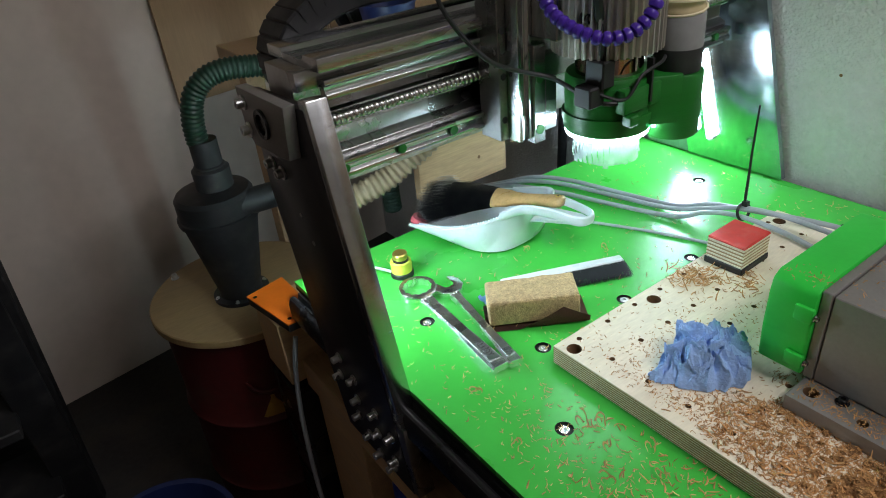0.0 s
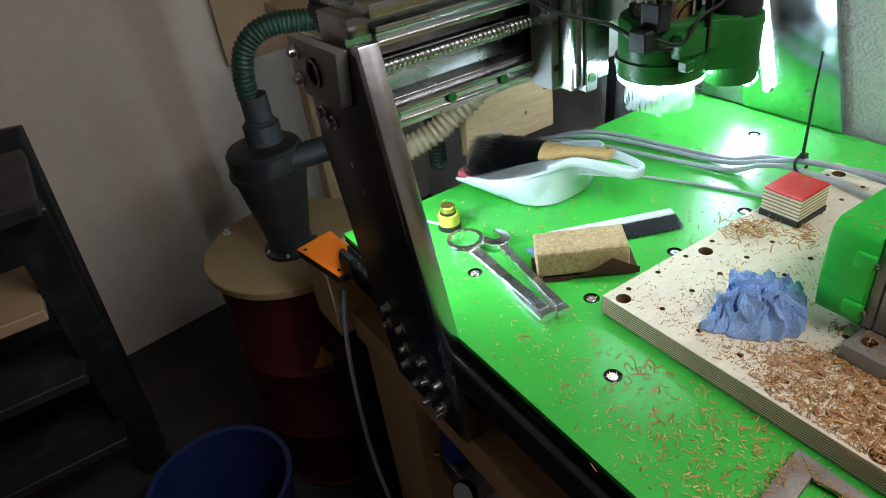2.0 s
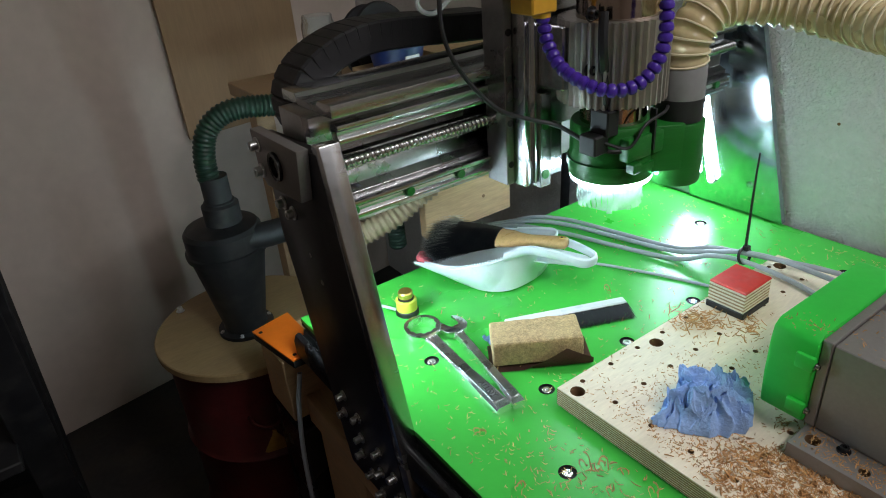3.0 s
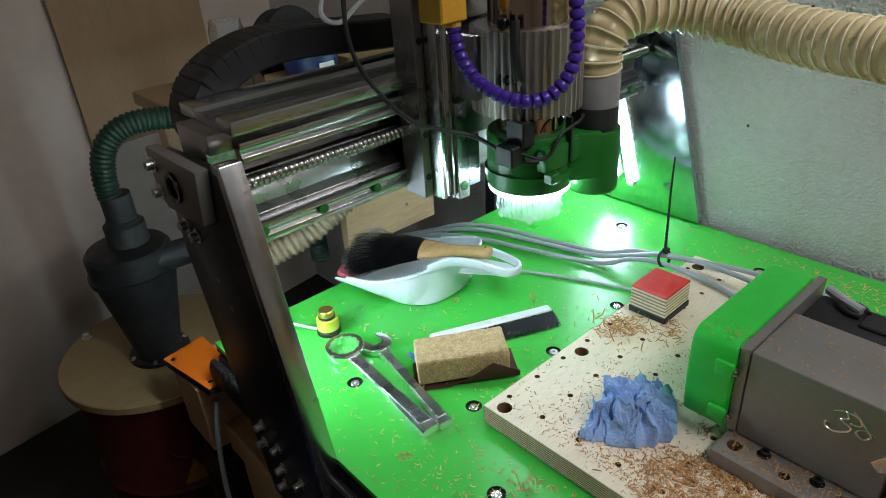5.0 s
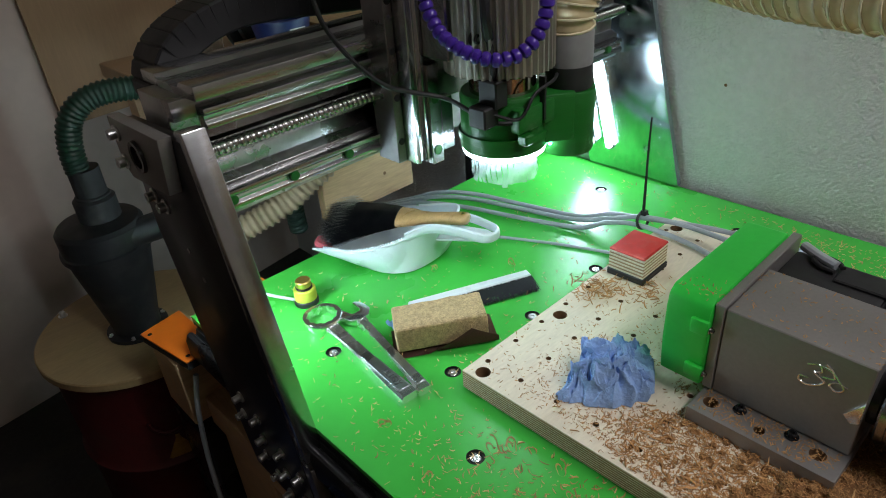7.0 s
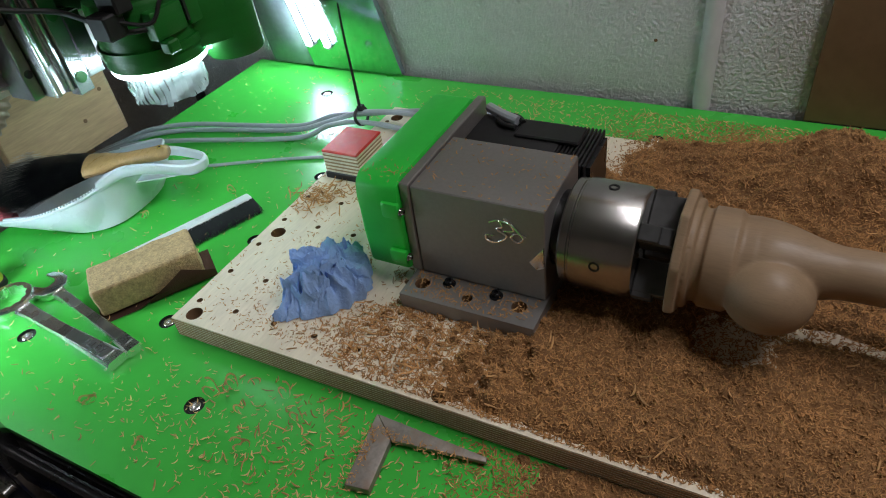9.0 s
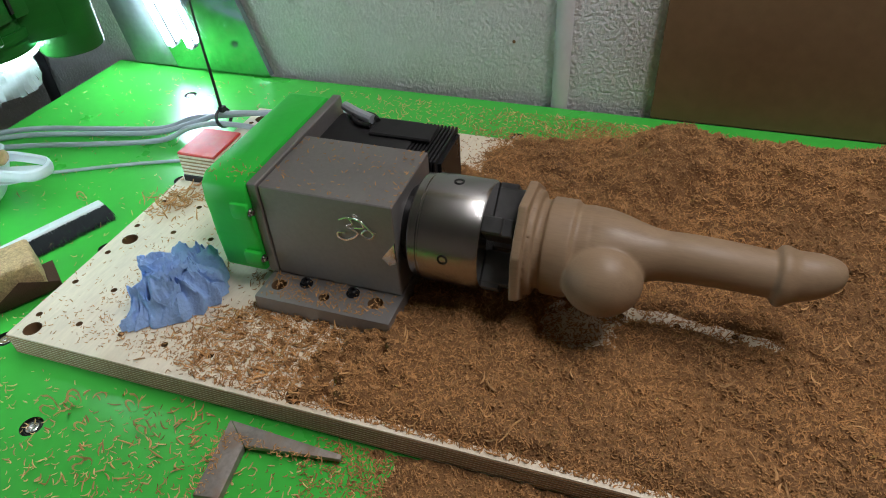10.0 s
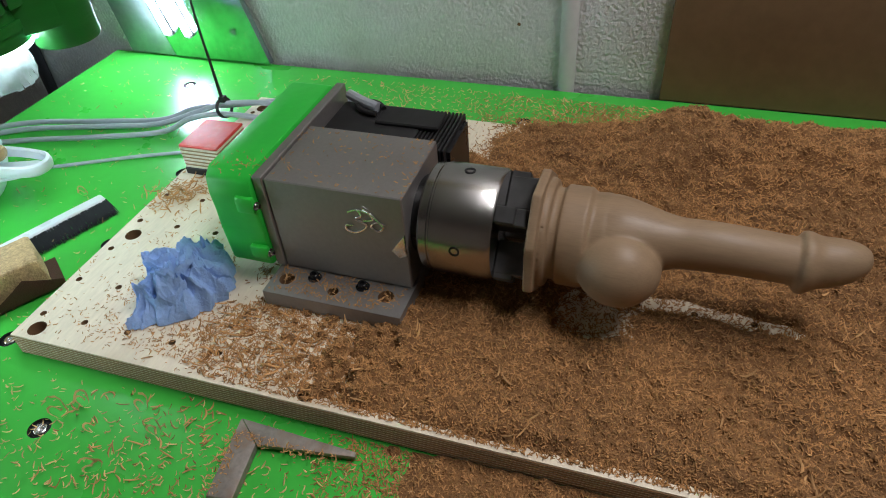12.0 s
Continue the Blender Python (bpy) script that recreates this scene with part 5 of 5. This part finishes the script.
solo("intake_hose", ring_hose(hl3, 0.0245, 0.0125, 0.0045, 18), "beige_hose", "beige corrugated suction hose to the cyclone", "hose", sharp=60)

# blue waste bin with paper inside
binn = thing("waste_bin", (-0.535, 0.565, FLOOR), "round dark blue waste bin with crumpled paper", "waste bin")
part("body", lathe([(0, FLOOR), (0.105, FLOOR), (0.110, FLOOR + 0.01), (0.142, -0.512), (0.149, -0.506), (0.149, -0.498), (0.138, -0.500), (0.105, FLOOR + 0.02), (0, FLOOR + 0.02)], (-0.535, 0.565, 0), seg=48), "blue_bin", binn, "dark blue plastic body")
for k in range(9):
    a_, q = rnd.random() * 6.28, 0.075 * math.sqrt(rnd.random())
    c0 = Vector((-0.535 + q * math.cos(a_), 0.565 + q * math.sin(a_), -0.68 + 0.03 * rnd.random()))
    bm = bmesh.new()
    bmesh.ops.create_icosphere(bm, subdivisions=4, radius=0.034)
    for v_ in bm.verts:
        dd = v_.co.normalized()
        v_.co *= 0.75 + 0.6 * (0.5 - abs(noise.noise(dd * 2.6 + c0 * 40))) + 0.15 * noise.noise(dd * 7 + c0 * 30)
    bmesh.ops.translate(bm, verts=bm.verts, vec=c0)
    solo("paper_ball", bm, "rag", "crumpled blue paper wipe in the waste bin", "paper wipe", "paper in the bin", sharp=50)

# dark wooden step stool by the wall
lad = thing("step_ladder", (-0.80, 0.95, FLOOR), "dark stained wooden step ladder with a worn step", "step ladder")
for sx in (-0.66, -1.10):
    for name, y0, y1 in (("front_leg", 1.02, 0.72), ("rear_leg", 1.10, 1.20)):
        a, b = Vector((sx, y0, FLOOR)), Vector((sx + 0.03, y1, 0.12))
        m = Matrix.Translation((a + b) / 2) @ (b - a).to_track_quat("Z", "Y").to_matrix().to_4x4()
        ln = (b - a).length / 2
        part(name, box((-0.035, -0.016, -ln), (0.035, 0.016, ln), 0.003, m=m), "dusty_black", lad)
part("top_step", box((-1.12, 0.66, 0.12), (-0.60, 0.95, 0.148), 0.004), "dusty_black", lad)
for z, y in ((-0.08, 0.80), (-0.28, 0.86), (-0.54, 0.94)):
    part("step", box((-1.06, y - 0.10, z), (-0.67, y + 0.10, z + 0.024), 0.003), "tan_panel" if z > -0.1 else "dusty_black", lad, "worn brown step" if z > -0.1 else "")
part("back_panel", box((-1.06, 1.09, -0.75), (-0.66, 1.10, 0.08)), "dusty_black", lad)
tool = thing("metal_frame", (-0.82, 0.80, FLOOR), "old dusty metal bar frame lying on the floor", "metal frame")
for y in (0.72, 0.80):
    part("bar", box((-0.95, y, FLOOR + 0.005), (-0.68, y + 0.012, FLOOR + 0.03), 0.002, m=Matrix.Translation((0.0, 0.0, 0))), "alu_dull", tool)
for x in (-0.95, -0.69):
    part("cross_bar", box((x, 0.732, FLOOR + 0.006), (x + 0.012, 0.80, FLOOR + 0.028), 0.002), "alu_dull", tool)

# controller cabinet and cable under the table
cab = thing("controller_cabinet", (-0.1, 0.42, FLOOR), "black metal controller cabinet under the table", "cabinet")
part("body", box((-0.235, 0.455, FLOOR), (0.10, 0.58, -0.235), 0.004), "black_metal", cab)
for z in (-0.42, -0.50):
    part("seam", box((-0.2365, 0.465, z), (-0.2340, 0.57, z + 0.004)), "dark_green_hose", cab)
bm = sweep(smooth_line([(-0.215, 0.45, -0.10), (-0.232, 0.445, -0.17), (-0.245, 0.44, -0.30), (-0.247, 0.44, -0.50), (-0.24, 0.42, -0.66), (-0.235, 0.40, -0.79)], 10), 0.0045, 8)
solo("hanging_cable", bm, "cable", "grey cable hanging down beside the timber frame", "cable")
bm = box((-0.29, 0.20, FLOOR), (-0.21, 0.27, -0.62), 0.003)
solo("wood_offcut", bm, "pine", "short pine offcut standing on the floor", "wood offcut")
reg = thing("air_regulator", (-0.16, 0.22, -0.40), "compressed air regulator with blue cup and pressure gauge", "air regulator")
part("back_board", box((-0.128, -0.20, -0.62), (-0.118, 0.279, -0.2285)), "paper", reg, "pale mounting board")
part("body", box((-0.185, 0.150, -0.425), (-0.1285, 0.250, -0.375), 0.005, seg=2), "alu_dull", reg, "grey metal body")
part("cup", lathe([(0.0, -0.374), (0.021, -0.374), (0.024, -0.37), (0.024, -0.31), (0.020, -0.302), (0, -0.302)], (-0.160, 0.228, 0), seg=24), "blue_fit", reg, "blue cup")
g_ = part("gauge", lathe([(0, 0), (0.024, 0), (0.024, 0.012), (0.022, 0.014), (0.022, 0.011), (0, 0.011)], (-0.186, 0.160, -0.390), (-1, -0.3, 0.5), 28), "black", reg, "black pressure gauge")
part("dial", lathe([(0, 0.0115), (0.0215, 0.0115), (0.0215, 0.0122), (0, 0.0122)], (-0.186, 0.160, -0.390), (-1, -0.3, 0.5), 28), "white", g_, "white dial")
part("valve", cyl((-0.165, 0.251, -0.40), (-0.180, 0.275, -0.405), 0.006, seg=12), "brass", reg, "brass nipple")
part("knob", lathe([(0.0, -0.49), (0.018, -0.49), (0.020, -0.43), (0.016, -0.426), (0, -0.4255)], (-0.158, 0.19, 0), seg=20), "black", reg, "black knob")

# work bench at the back with odds and ends
bench = thing("back_bench", (0.36, 0.9, FLOOR), "rough pine work bench behind the machine table", "work bench")
part("bench_top", box((0.02, 0.64, 0.200), (0.66, 1.25, 0.232), 0.002), "tan_panel", bench, "brown bench top")
part("apron", box((0.18, 0.615, -0.045), (0.42, 0.640, 0.200), 0.002), "pine_x", bench, "pine apron board with screw holes")
for x, y in ((0.395, 0.05), (0.40, 0.15), (0.34, 0.01)):
    # flat dark discs; the shade of each screw hole is only colour
    part("screw_hole", lathe([(0.004, 0), (0.004, 0.0008), (0, 0.0008)], (x, 0.6149, y), (0, -1, 0), 10), "hole", bench)
for x, ys in ((0.05, (1.18,)), (0.60, (1.18,)), (0.28, (0.66,))):
    for y in ys:
        part("leg", box((x, y, FLOOR), (x + 0.05, y + 0.05, 0.200), 0.002), "pine", bench)
blk = thing("chipboard_stack", (0.33, 0.78, 0.232), "stack of chipboard offcuts on the bench", "chipboard")
part("offcut", box((0.13, 0.69, 0.2325), (0.44, 0.86, 0.262), 0.001), "cork", blk)
part("offcut", box((0.17, 0.70, 0.2625), (0.50, 0.84, 0.300), 0.001), "pine_x", blk)
part("offcut", box((0.32, 0.70, 0.3005), (0.56, 0.86, 0.318), 0.001), "cork", blk)
jar = thing("glass_jar", (0.18, 1.0, 0.232), "small clear glass jar on the bench", "jar")
part("glass", lathe([(0, 0.2325), (0.038, 0.2325), (0.039, 0.24), (0.039, 0.375), (0.035, 0.385), (0.035, 0.395), (0.033, 0.395), (0.033, 0.38), (0.036, 0.37), (0.036, 0.24), (0, 0.238)], (0.18, 1.0, 0), seg=28), "glass", jar)
tub = thing("plastic_tub", (0.245, 0.77, 0.300), "small dark blue plastic tub with a worn label", "tub")
part("body", lathe([(0, 0.3005), (0.052, 0.3005), (0.060, 0.342), (0.062, 0.342), (0.062, 0.345), (0.058, 0.345), (0.050, 0.304), (0, 0.304)], (0.245, 0.77, 0), seg=32), "blue_bin", tub)
part("label_bars", box((0.230, 0.7125, 0.316), (0.265, 0.7145, 0.328)), "paper", tub, "pale worn label")
fan = thing("round_fan", (0.30, 0.95, 0.232), "black round cable drum standing on the bench", "cable drum")
part("disc", lathe([(0, 0), (0.085, 0), (0.088, 0.006), (0.085, 0.012), (0.04, 0.014), (0.04, 0.045), (0.085, 0.047), (0.088, 0.052), (0.085, 0.058), (0, 0.058)], (0.27, 0.93, 0.322), (0.2, -1, 0.2), 36), "black", fan)

# ---- shavings ----


def fbm(x, y, s):
    return noise.noise(Vector((x * s, y * s, 0.3))) + 0.5 * noise.noise(Vector((x * s * 2.1, y * s * 2.1, 5.1))) + 0.25 * noise.noise(Vector((x * s * 4.3, y * s * 4.3, 9.7)))


def ramp(a, b, x):
    t = min(1.0, max(0.0, (x - a) / (b - a)))
    return t * t * (3 - 2 * t)


def cover(x, y):
    """Share of the ground that is hidden by shavings."""
    edge = y + 0.045 * fbm(x, y, 9)
    c = ramp(-0.180, -0.400, edge + 0.085 * noise.noise(Vector((x * 38, y * 38, 3))) + 0.10 * noise.noise(Vector((x * 110, y * 110, 7))))
    if x < board_left(y):
        c = ramp(-0.34, -0.52, edge + 0.5 * (-0.06 - x)) * 0.95
    if x > 0.40 and y > -0.50:
        c *= ramp(-0.36, -0.46, edge)
    if x > BX_R:
        c *= ramp(0.66, 0.54, x + 0.03 * fbm(x, y, 7)) * ramp(-0.40, -0.62, edge)
    # swept bare under the turning wood, and thin patches near the board's front
    bare = math.exp(-((x - 0.196 + 0.16 * (y + 0.68) ** 2 - 0.05 * (y + 0.68) - 0.006 * fbm(x, y, 30)) / 0.010) ** 4) * ramp(-0.565, -0.60, y) * ramp(-0.775, -0.74, y)
    bare = max(bare, 0.9 * math.exp(-((x - 0.168 - 0.008 * fbm(x, y, 25)) / 0.034) ** 4 - ((y + 0.562) / 0.042) ** 4))
    c *= 1 - 0.84 * bare
    if board_left(y) < x < 0.16:
        c *= 1 - 0.22 * ramp(0.2, 0.9, fbm(x + 1, y, 11) + 0.7 * noise.noise(Vector((x * 140, y * 140, 4)))) * ramp(-0.52, -0.66, y)
    return c


def heap(x, y):
    """Depth of the bed where it lies."""
    h_ = 0.0050 + 0.0035 * fbm(x, y, 13) + 0.0075 * abs(fbm(x, y, 27)) * (0.45 + 0.9 * ramp(0.05, 0.35, x))
    h_ += 0.011 * max(0.0, fbm(x, y, 34) - 0.15) + 0.021 * max(0.0, fbm(x + 3, y, 13) - 0.1) * ramp(0.22, 0.40, x)
    if x > board_left(y):
        h_ += 0.058 * math.exp(-((x - 0.475) / 0.085) ** 2) * ramp(-0.48, -0.66, y) * (0.8 + 0.35 * fbm(x, y, 6))
        h_ += 0.020 * math.exp(-((x - 0.40) / 0.10) ** 2 - ((y + 0.88) / 0.13) ** 2)
        h_ += 0.008 * ramp(-0.8, -1.0, y)
        h_ += 0.006 * math.exp(-((x - 0.06) / 0.05) ** 2 - ((y + 0.37) / 0.06) ** 2)
    return h_


def ground_at(x, y):
    if y < BY_F:
        return 0.0
    if x <= board_left(y) or x > BX_R + 0.07:
        return 0.0
    if x > BX_R:
        return BOARD * (1 - (x - BX_R) / 0.07)
    return BOARD


def bed_z(x, y):
    c = cover(x, y)
    thin = ramp(0.0, 0.022, x - board_left(y)) if x > board_left(y) else 1.0
    c *= 0.6 + 0.4 * thin
    return ground_at(x, y) - 0.010 + c * (0.010 + (0.15 + 0.85 * thin) * max(0.0008, heap(x, y) + 0.0034 * noise.noise(Vector((x * 90, y * 90, 1))) + 0.0018 * noise.noise(Vector((x * 210, y * 210, 2)))))


def bed(name, x0, x1, y0, y1, step, on_board):
    nx, ny = int((x1 - x0) / step), int((y1 - y0) / step)
    verts, faces, keep = [], [], {}
    for j in range(ny + 1):
        for i in range(nx + 1):
            y = y0 + (y1 - y0) * j / ny
            xa, xb = (board_left(y) + 0.0005, x1) if on_board else (x0, board_left(y) - 0.002)
            verts.append((xa + (xb - xa) * i / nx, y, 0.0))
    verts = [(x, y, bed_z(x, y)) for x, y, _ in verts]
    for j in range(ny):
        for i in range(nx):
            a_ = j * (nx + 1) + i
            q = (a_, a_ + 1, a_ + nx + 2, a_ + nx + 1)
            if max(verts[k][2] - ground_at(verts[k][0], verts[k][1]) for k in q) > -0.001:
                faces.append(q)
    me = bpy.data.meshes.new(name)
    me.from_pydata(verts, [], faces)
    me.polygons.foreach_set("use_smooth", [True] * len(me.polygons))
    me.materials.append(M["dust"])
    return tagged(new(name, me), "thick bed of brown wood shavings on the board", "wood shavings", kind="stuff")


bed("shavings_bed", -0.012, 0.66, -1.30, -0.18, 0.0032, True)
bed("shavings_bed", TX0 + 0.002, -0.012, -1.30, -0.22, 0.005, False)


def shavings(name, spots, label, lo, hi, material):
    """Small curled strips, each its own island, at the given places."""
    r = np.random.RandomState(len(spots))
    n_ = len(spots)
    P = np.array(spots)
    L_ = r.uniform(lo, hi, n_)
    W = r.uniform(0.0010, 0.0017, n_) * (L_ / 0.006) ** 0.5
    yaw, tilt, bend = r.uniform(0, 6.283, n_), r.normal(0, 0.55, n_), r.uniform(0.3, 2.6, n_)
    flat = r.uniform(0, 6.283, n_)
    t = np.linspace(-0.5, 0.5, 4)
    ang = bend[:, None] * t[None, :]
    rad = (L_ / bend)[:, None]
    lx, off = rad * np.sin(ang), -rad * (1 - np.cos(ang))
    ly, lz = off * np.cos(flat)[:, None], np.abs(off * np.sin(flat)[:, None])
    lz = lz + lx * np.sin(tilt)[:, None]
    lz -= lz.min(axis=1, keepdims=True)
    out = np.zeros((n_, 4, 3, 3))
    c, d_ = np.cos(yaw)[:, None], np.sin(yaw)[:, None]
    for s, (sg, up_) in enumerate(((-1.0, 0.0), (0.0, 0.55), (1.0, 0.0))):
        wy = sg * W[:, None] * 0.5 * (1 - 0.6 * (2 * t[None, :]) ** 2)
        out[:, :, s, 0] = P[:, 0:1] + lx * c - (ly + wy) * d_
        out[:, :, s, 1] = P[:, 1:2] + lx * d_ + (ly + wy) * c
        out[:, :, s, 2] = P[:, 2:3] + lz + up_ * W[:, None] + 0.0002
    verts = out.reshape(-1, 3)
    base = (np.arange(n_) * 12)[:, None, None]
    quad = np.array([[3 * k + j, 3 * k + j + 1, 3 * k + j + 4, 3 * k + j + 3] for k in range(3) for j in range(2)])[None]
    faces = (base + quad).reshape(-1, 4)
    me = bpy.data.meshes.new(name)
    me.from_pydata(verts.tolist(), [], faces.tolist())
    me.polygons.foreach_set("use_smooth", [True] * len(me.polygons))
    me.materials.append(M[material])
    return tagged(new(name, me), label, "wood shavings", kind="stuff")


rs = random.Random(11)
spots = []
while len(spots) < 168000:
    x, y = rs.uniform(TX0 + 0.004, 0.650), -0.18 - 0.84 * rs.random() ** 1.1
    if abs(x - board_left(y)) < 0.004:
        continue
    c = cover(x, y)
    if rs.random() < c ** 0.7 * 0.97 + (0.02 if x < BX_R else 0.16 * ramp(-0.25, -0.5, y)):
        spots.append((x, y, max(bed_z(x, y) - 0.0008, ground_at(x, y))))
shavings("shavings", spots, "loose curled wood shavings covering the board", 0.0022, 0.0060, "chips")
spots = []
for k in range(16000):
    x, y = rs.uniform(TX0 + 0.004, 0.655), rs.uniform(-0.75, 0.44)
    lane = math.exp(-((x + 0.11) / 0.06) ** 2) * ramp(0.25, -0.2, y) + ramp(0.12, -0.2, y) * (board_left(y) < x < 0.3) + 1.0 * ramp(0.5, 0.56, x) * ramp(0.1, -0.3, y) + 0.10
    if rs.random() < lane and abs(x - board_left(y)) > 0.005 and not (0.09 < x < 0.34 and -0.39 < y < -0.165):
        spots.append((x, y, BOARD if board_left(y) < x < BX_R and y < BY_B else 0.0))
for k in range(170):
    spots.append((rs.uniform(0.14, 0.24), -0.38 + 0.15 * rs.random() ** (1.0 if k % 3 else 3), 0.1662))
for k in range(420):
    spots.append((rs.uniform(0.10, 0.137), rs.uniform(-0.375, -0.23), 0.0503))
for k in range(130):
    t_ = rs.random()
    spots.append((-0.113 + 0.070 * t_ + rs.uniform(-0.006, 0.006), -0.278 + 0.010 * t_ + rs.uniform(-0.008, 0.008), 0.0107))
for k in range(110):
    t_ = rs.random()
    spots.append((-0.046 + rs.uniform(-0.006, 0.006), -0.27 - 0.10 * t_, 0.0097))
for k in range(40):
    spots.append((rs.gauss(0.150, 0.012), rs.gauss(-0.205, 0.012), 0.1727))
for k in range(9000):
    x, y = rs.uniform(0.003, 0.16), -0.43 + 0.40 * rs.random() ** 1.5
    if rs.random() < 0.08 + 0.92 * ramp(-0.04, -0.33, y + 0.09 * fbm(x, y, 10)) and not (x > 0.090 and y < -0.16):
        spots.append((x, y, BOARD))
shavings("scattered_shavings", [p for p in spots if p[2] > 0.001], "scattered wood shavings on the board and the motor housing", 0.0018, 0.0052, "chips_pale")
shavings("table_shavings", [p for p in spots if p[2] <= 0.001], "pale wood shavings scattered on the green table", 0.0030, 0.0085, "chips_tan")
spots = []
for cx, cy, cz, sp, k in ((0.245, -0.005, BOARD, 0.020, 150), (0.29, -0.06, BOARD, 0.016, 60), (-0.10, -0.19, 0, 0.05, 60), (-0.06, -0.11, 0, 0.025, 16), (-0.05, -0.22, 0, 0.03, 40), (0.02, -0.27, BOARD, 0.05, 160), (0.10, -0.215, BOARD, 0.03, 120), (0.56, -0.62, 0, 0.05, 110)):
    for _ in range(k):
        x, y = rs.gauss(cx, sp), rs.gauss(cy, sp)
        if abs(x - board_left(y)) > 0.006 and (x > board_left(y)) == (cz > 0) and not (x > 0.092 and y < -0.165 and x < 0.34):
            spots.append((x, y, cz))
for _ in range(420):
    x, y = rs.uniform(0.0, 0.52), rs.uniform(-1.0, -0.36)
    if cover(x, y) > 0.8 and fbm(x, y, 17) > 0.1:
        spots.append((x, y, bed_z(x, y) + 0.001))
shavings("long_shavings", spots, "longer curled shavings in small heaps", 0.007, 0.015, "chips_pale")


def curl(x, y, z, r0, turns, lean):
    line = []
    for k in range(int(16 * turns) + 1):
        a_ = 2 * math.pi * k / 16
        r_ = r0 * (0.45 + 0.55 * k / (16 * turns) + 0.25 * math.sin(k * 0.9 + 40 * x))
        line.append(Vector((x + r_ * math.cos(a_), y + r_ * math.sin(a_) * math.cos(lean), z + 0.0015 + r_ * (1 + math.sin(a_)) * math.sin(lean) + 0.0012 * k / 16)))
    bm = bmesh.new()
    prev = None
    for k, p in enumerate(line):
        w_ = Vector((0.0016 * math.cos(k * 0.39), 0.0016 * math.sin(k * 0.39), 0.0018))
        cur = (bm.verts.new(p), bm.verts.new(p + w_))
        if prev:
            bm.faces.new((prev[0], prev[1], cur[1], cur[0]))
        prev = cur
    bmesh.ops.solidify(bm, geom=bm.faces[:], thickness=0.0003)
    solo("wood_curl", bm, "chips_tan", "thin spiral wood curl lying on the green table", "wood curl", "wood curls on the table", sharp=70)


for x, y, r_ in ((-0.130, 0.045, 0.007), (-0.070, -0.080, 0.010), (-0.052, -0.093, 0.008), (-0.110, -0.155, 0.008), (-0.150, -0.052, 0.006), (0.245, 0.165, 0.007), (-0.075, -0.125, 0.007), (-0.040, -0.155, 0.008), (0.43, 0.16, 0.009), (0.15, 0.255, 0.006), (-0.06, -0.185, 0.007)):
    curl(x, y, 0.0, r_, rs.uniform(0.7, 1.6), rs.uniform(0.2, 0.9))

bm = box((-0.09, -0.006, 0), (0.09, 0.006, 0.008), 0.001, m=Matrix.Translation((0.545, -0.955, 0.052)) @ Matrix.Rotation(radians(112), 4, "Z") @ Matrix.Rotation(radians(4), 4, "Y"))
solo("wood_stick", bm, "chips_pale", "thin wooden stick lying on the heap of shavings", "wood stick")
for x, y, z in ((0.6995, -0.10, 0.33), (0.6995, 0.05, 0.21), (0.6995, -0.27, 0.17), (0.6995, -0.02, 0.42), (0.6995, -0.36, 0.10), (0.6995, 0.12, 0.38)):
    # dark discs on the plaster stand for the shade in nail holes
    solo("wall_hole", lathe([(0.0022, 0), (0.0030, 0.0006), (0.0, 0.0008)], (x, y, z), (-1, 0, 0), 8), "hole", "nail hole in the plaster wall, its shade set as a dark disc", "nail hole", "nail holes in the wall")
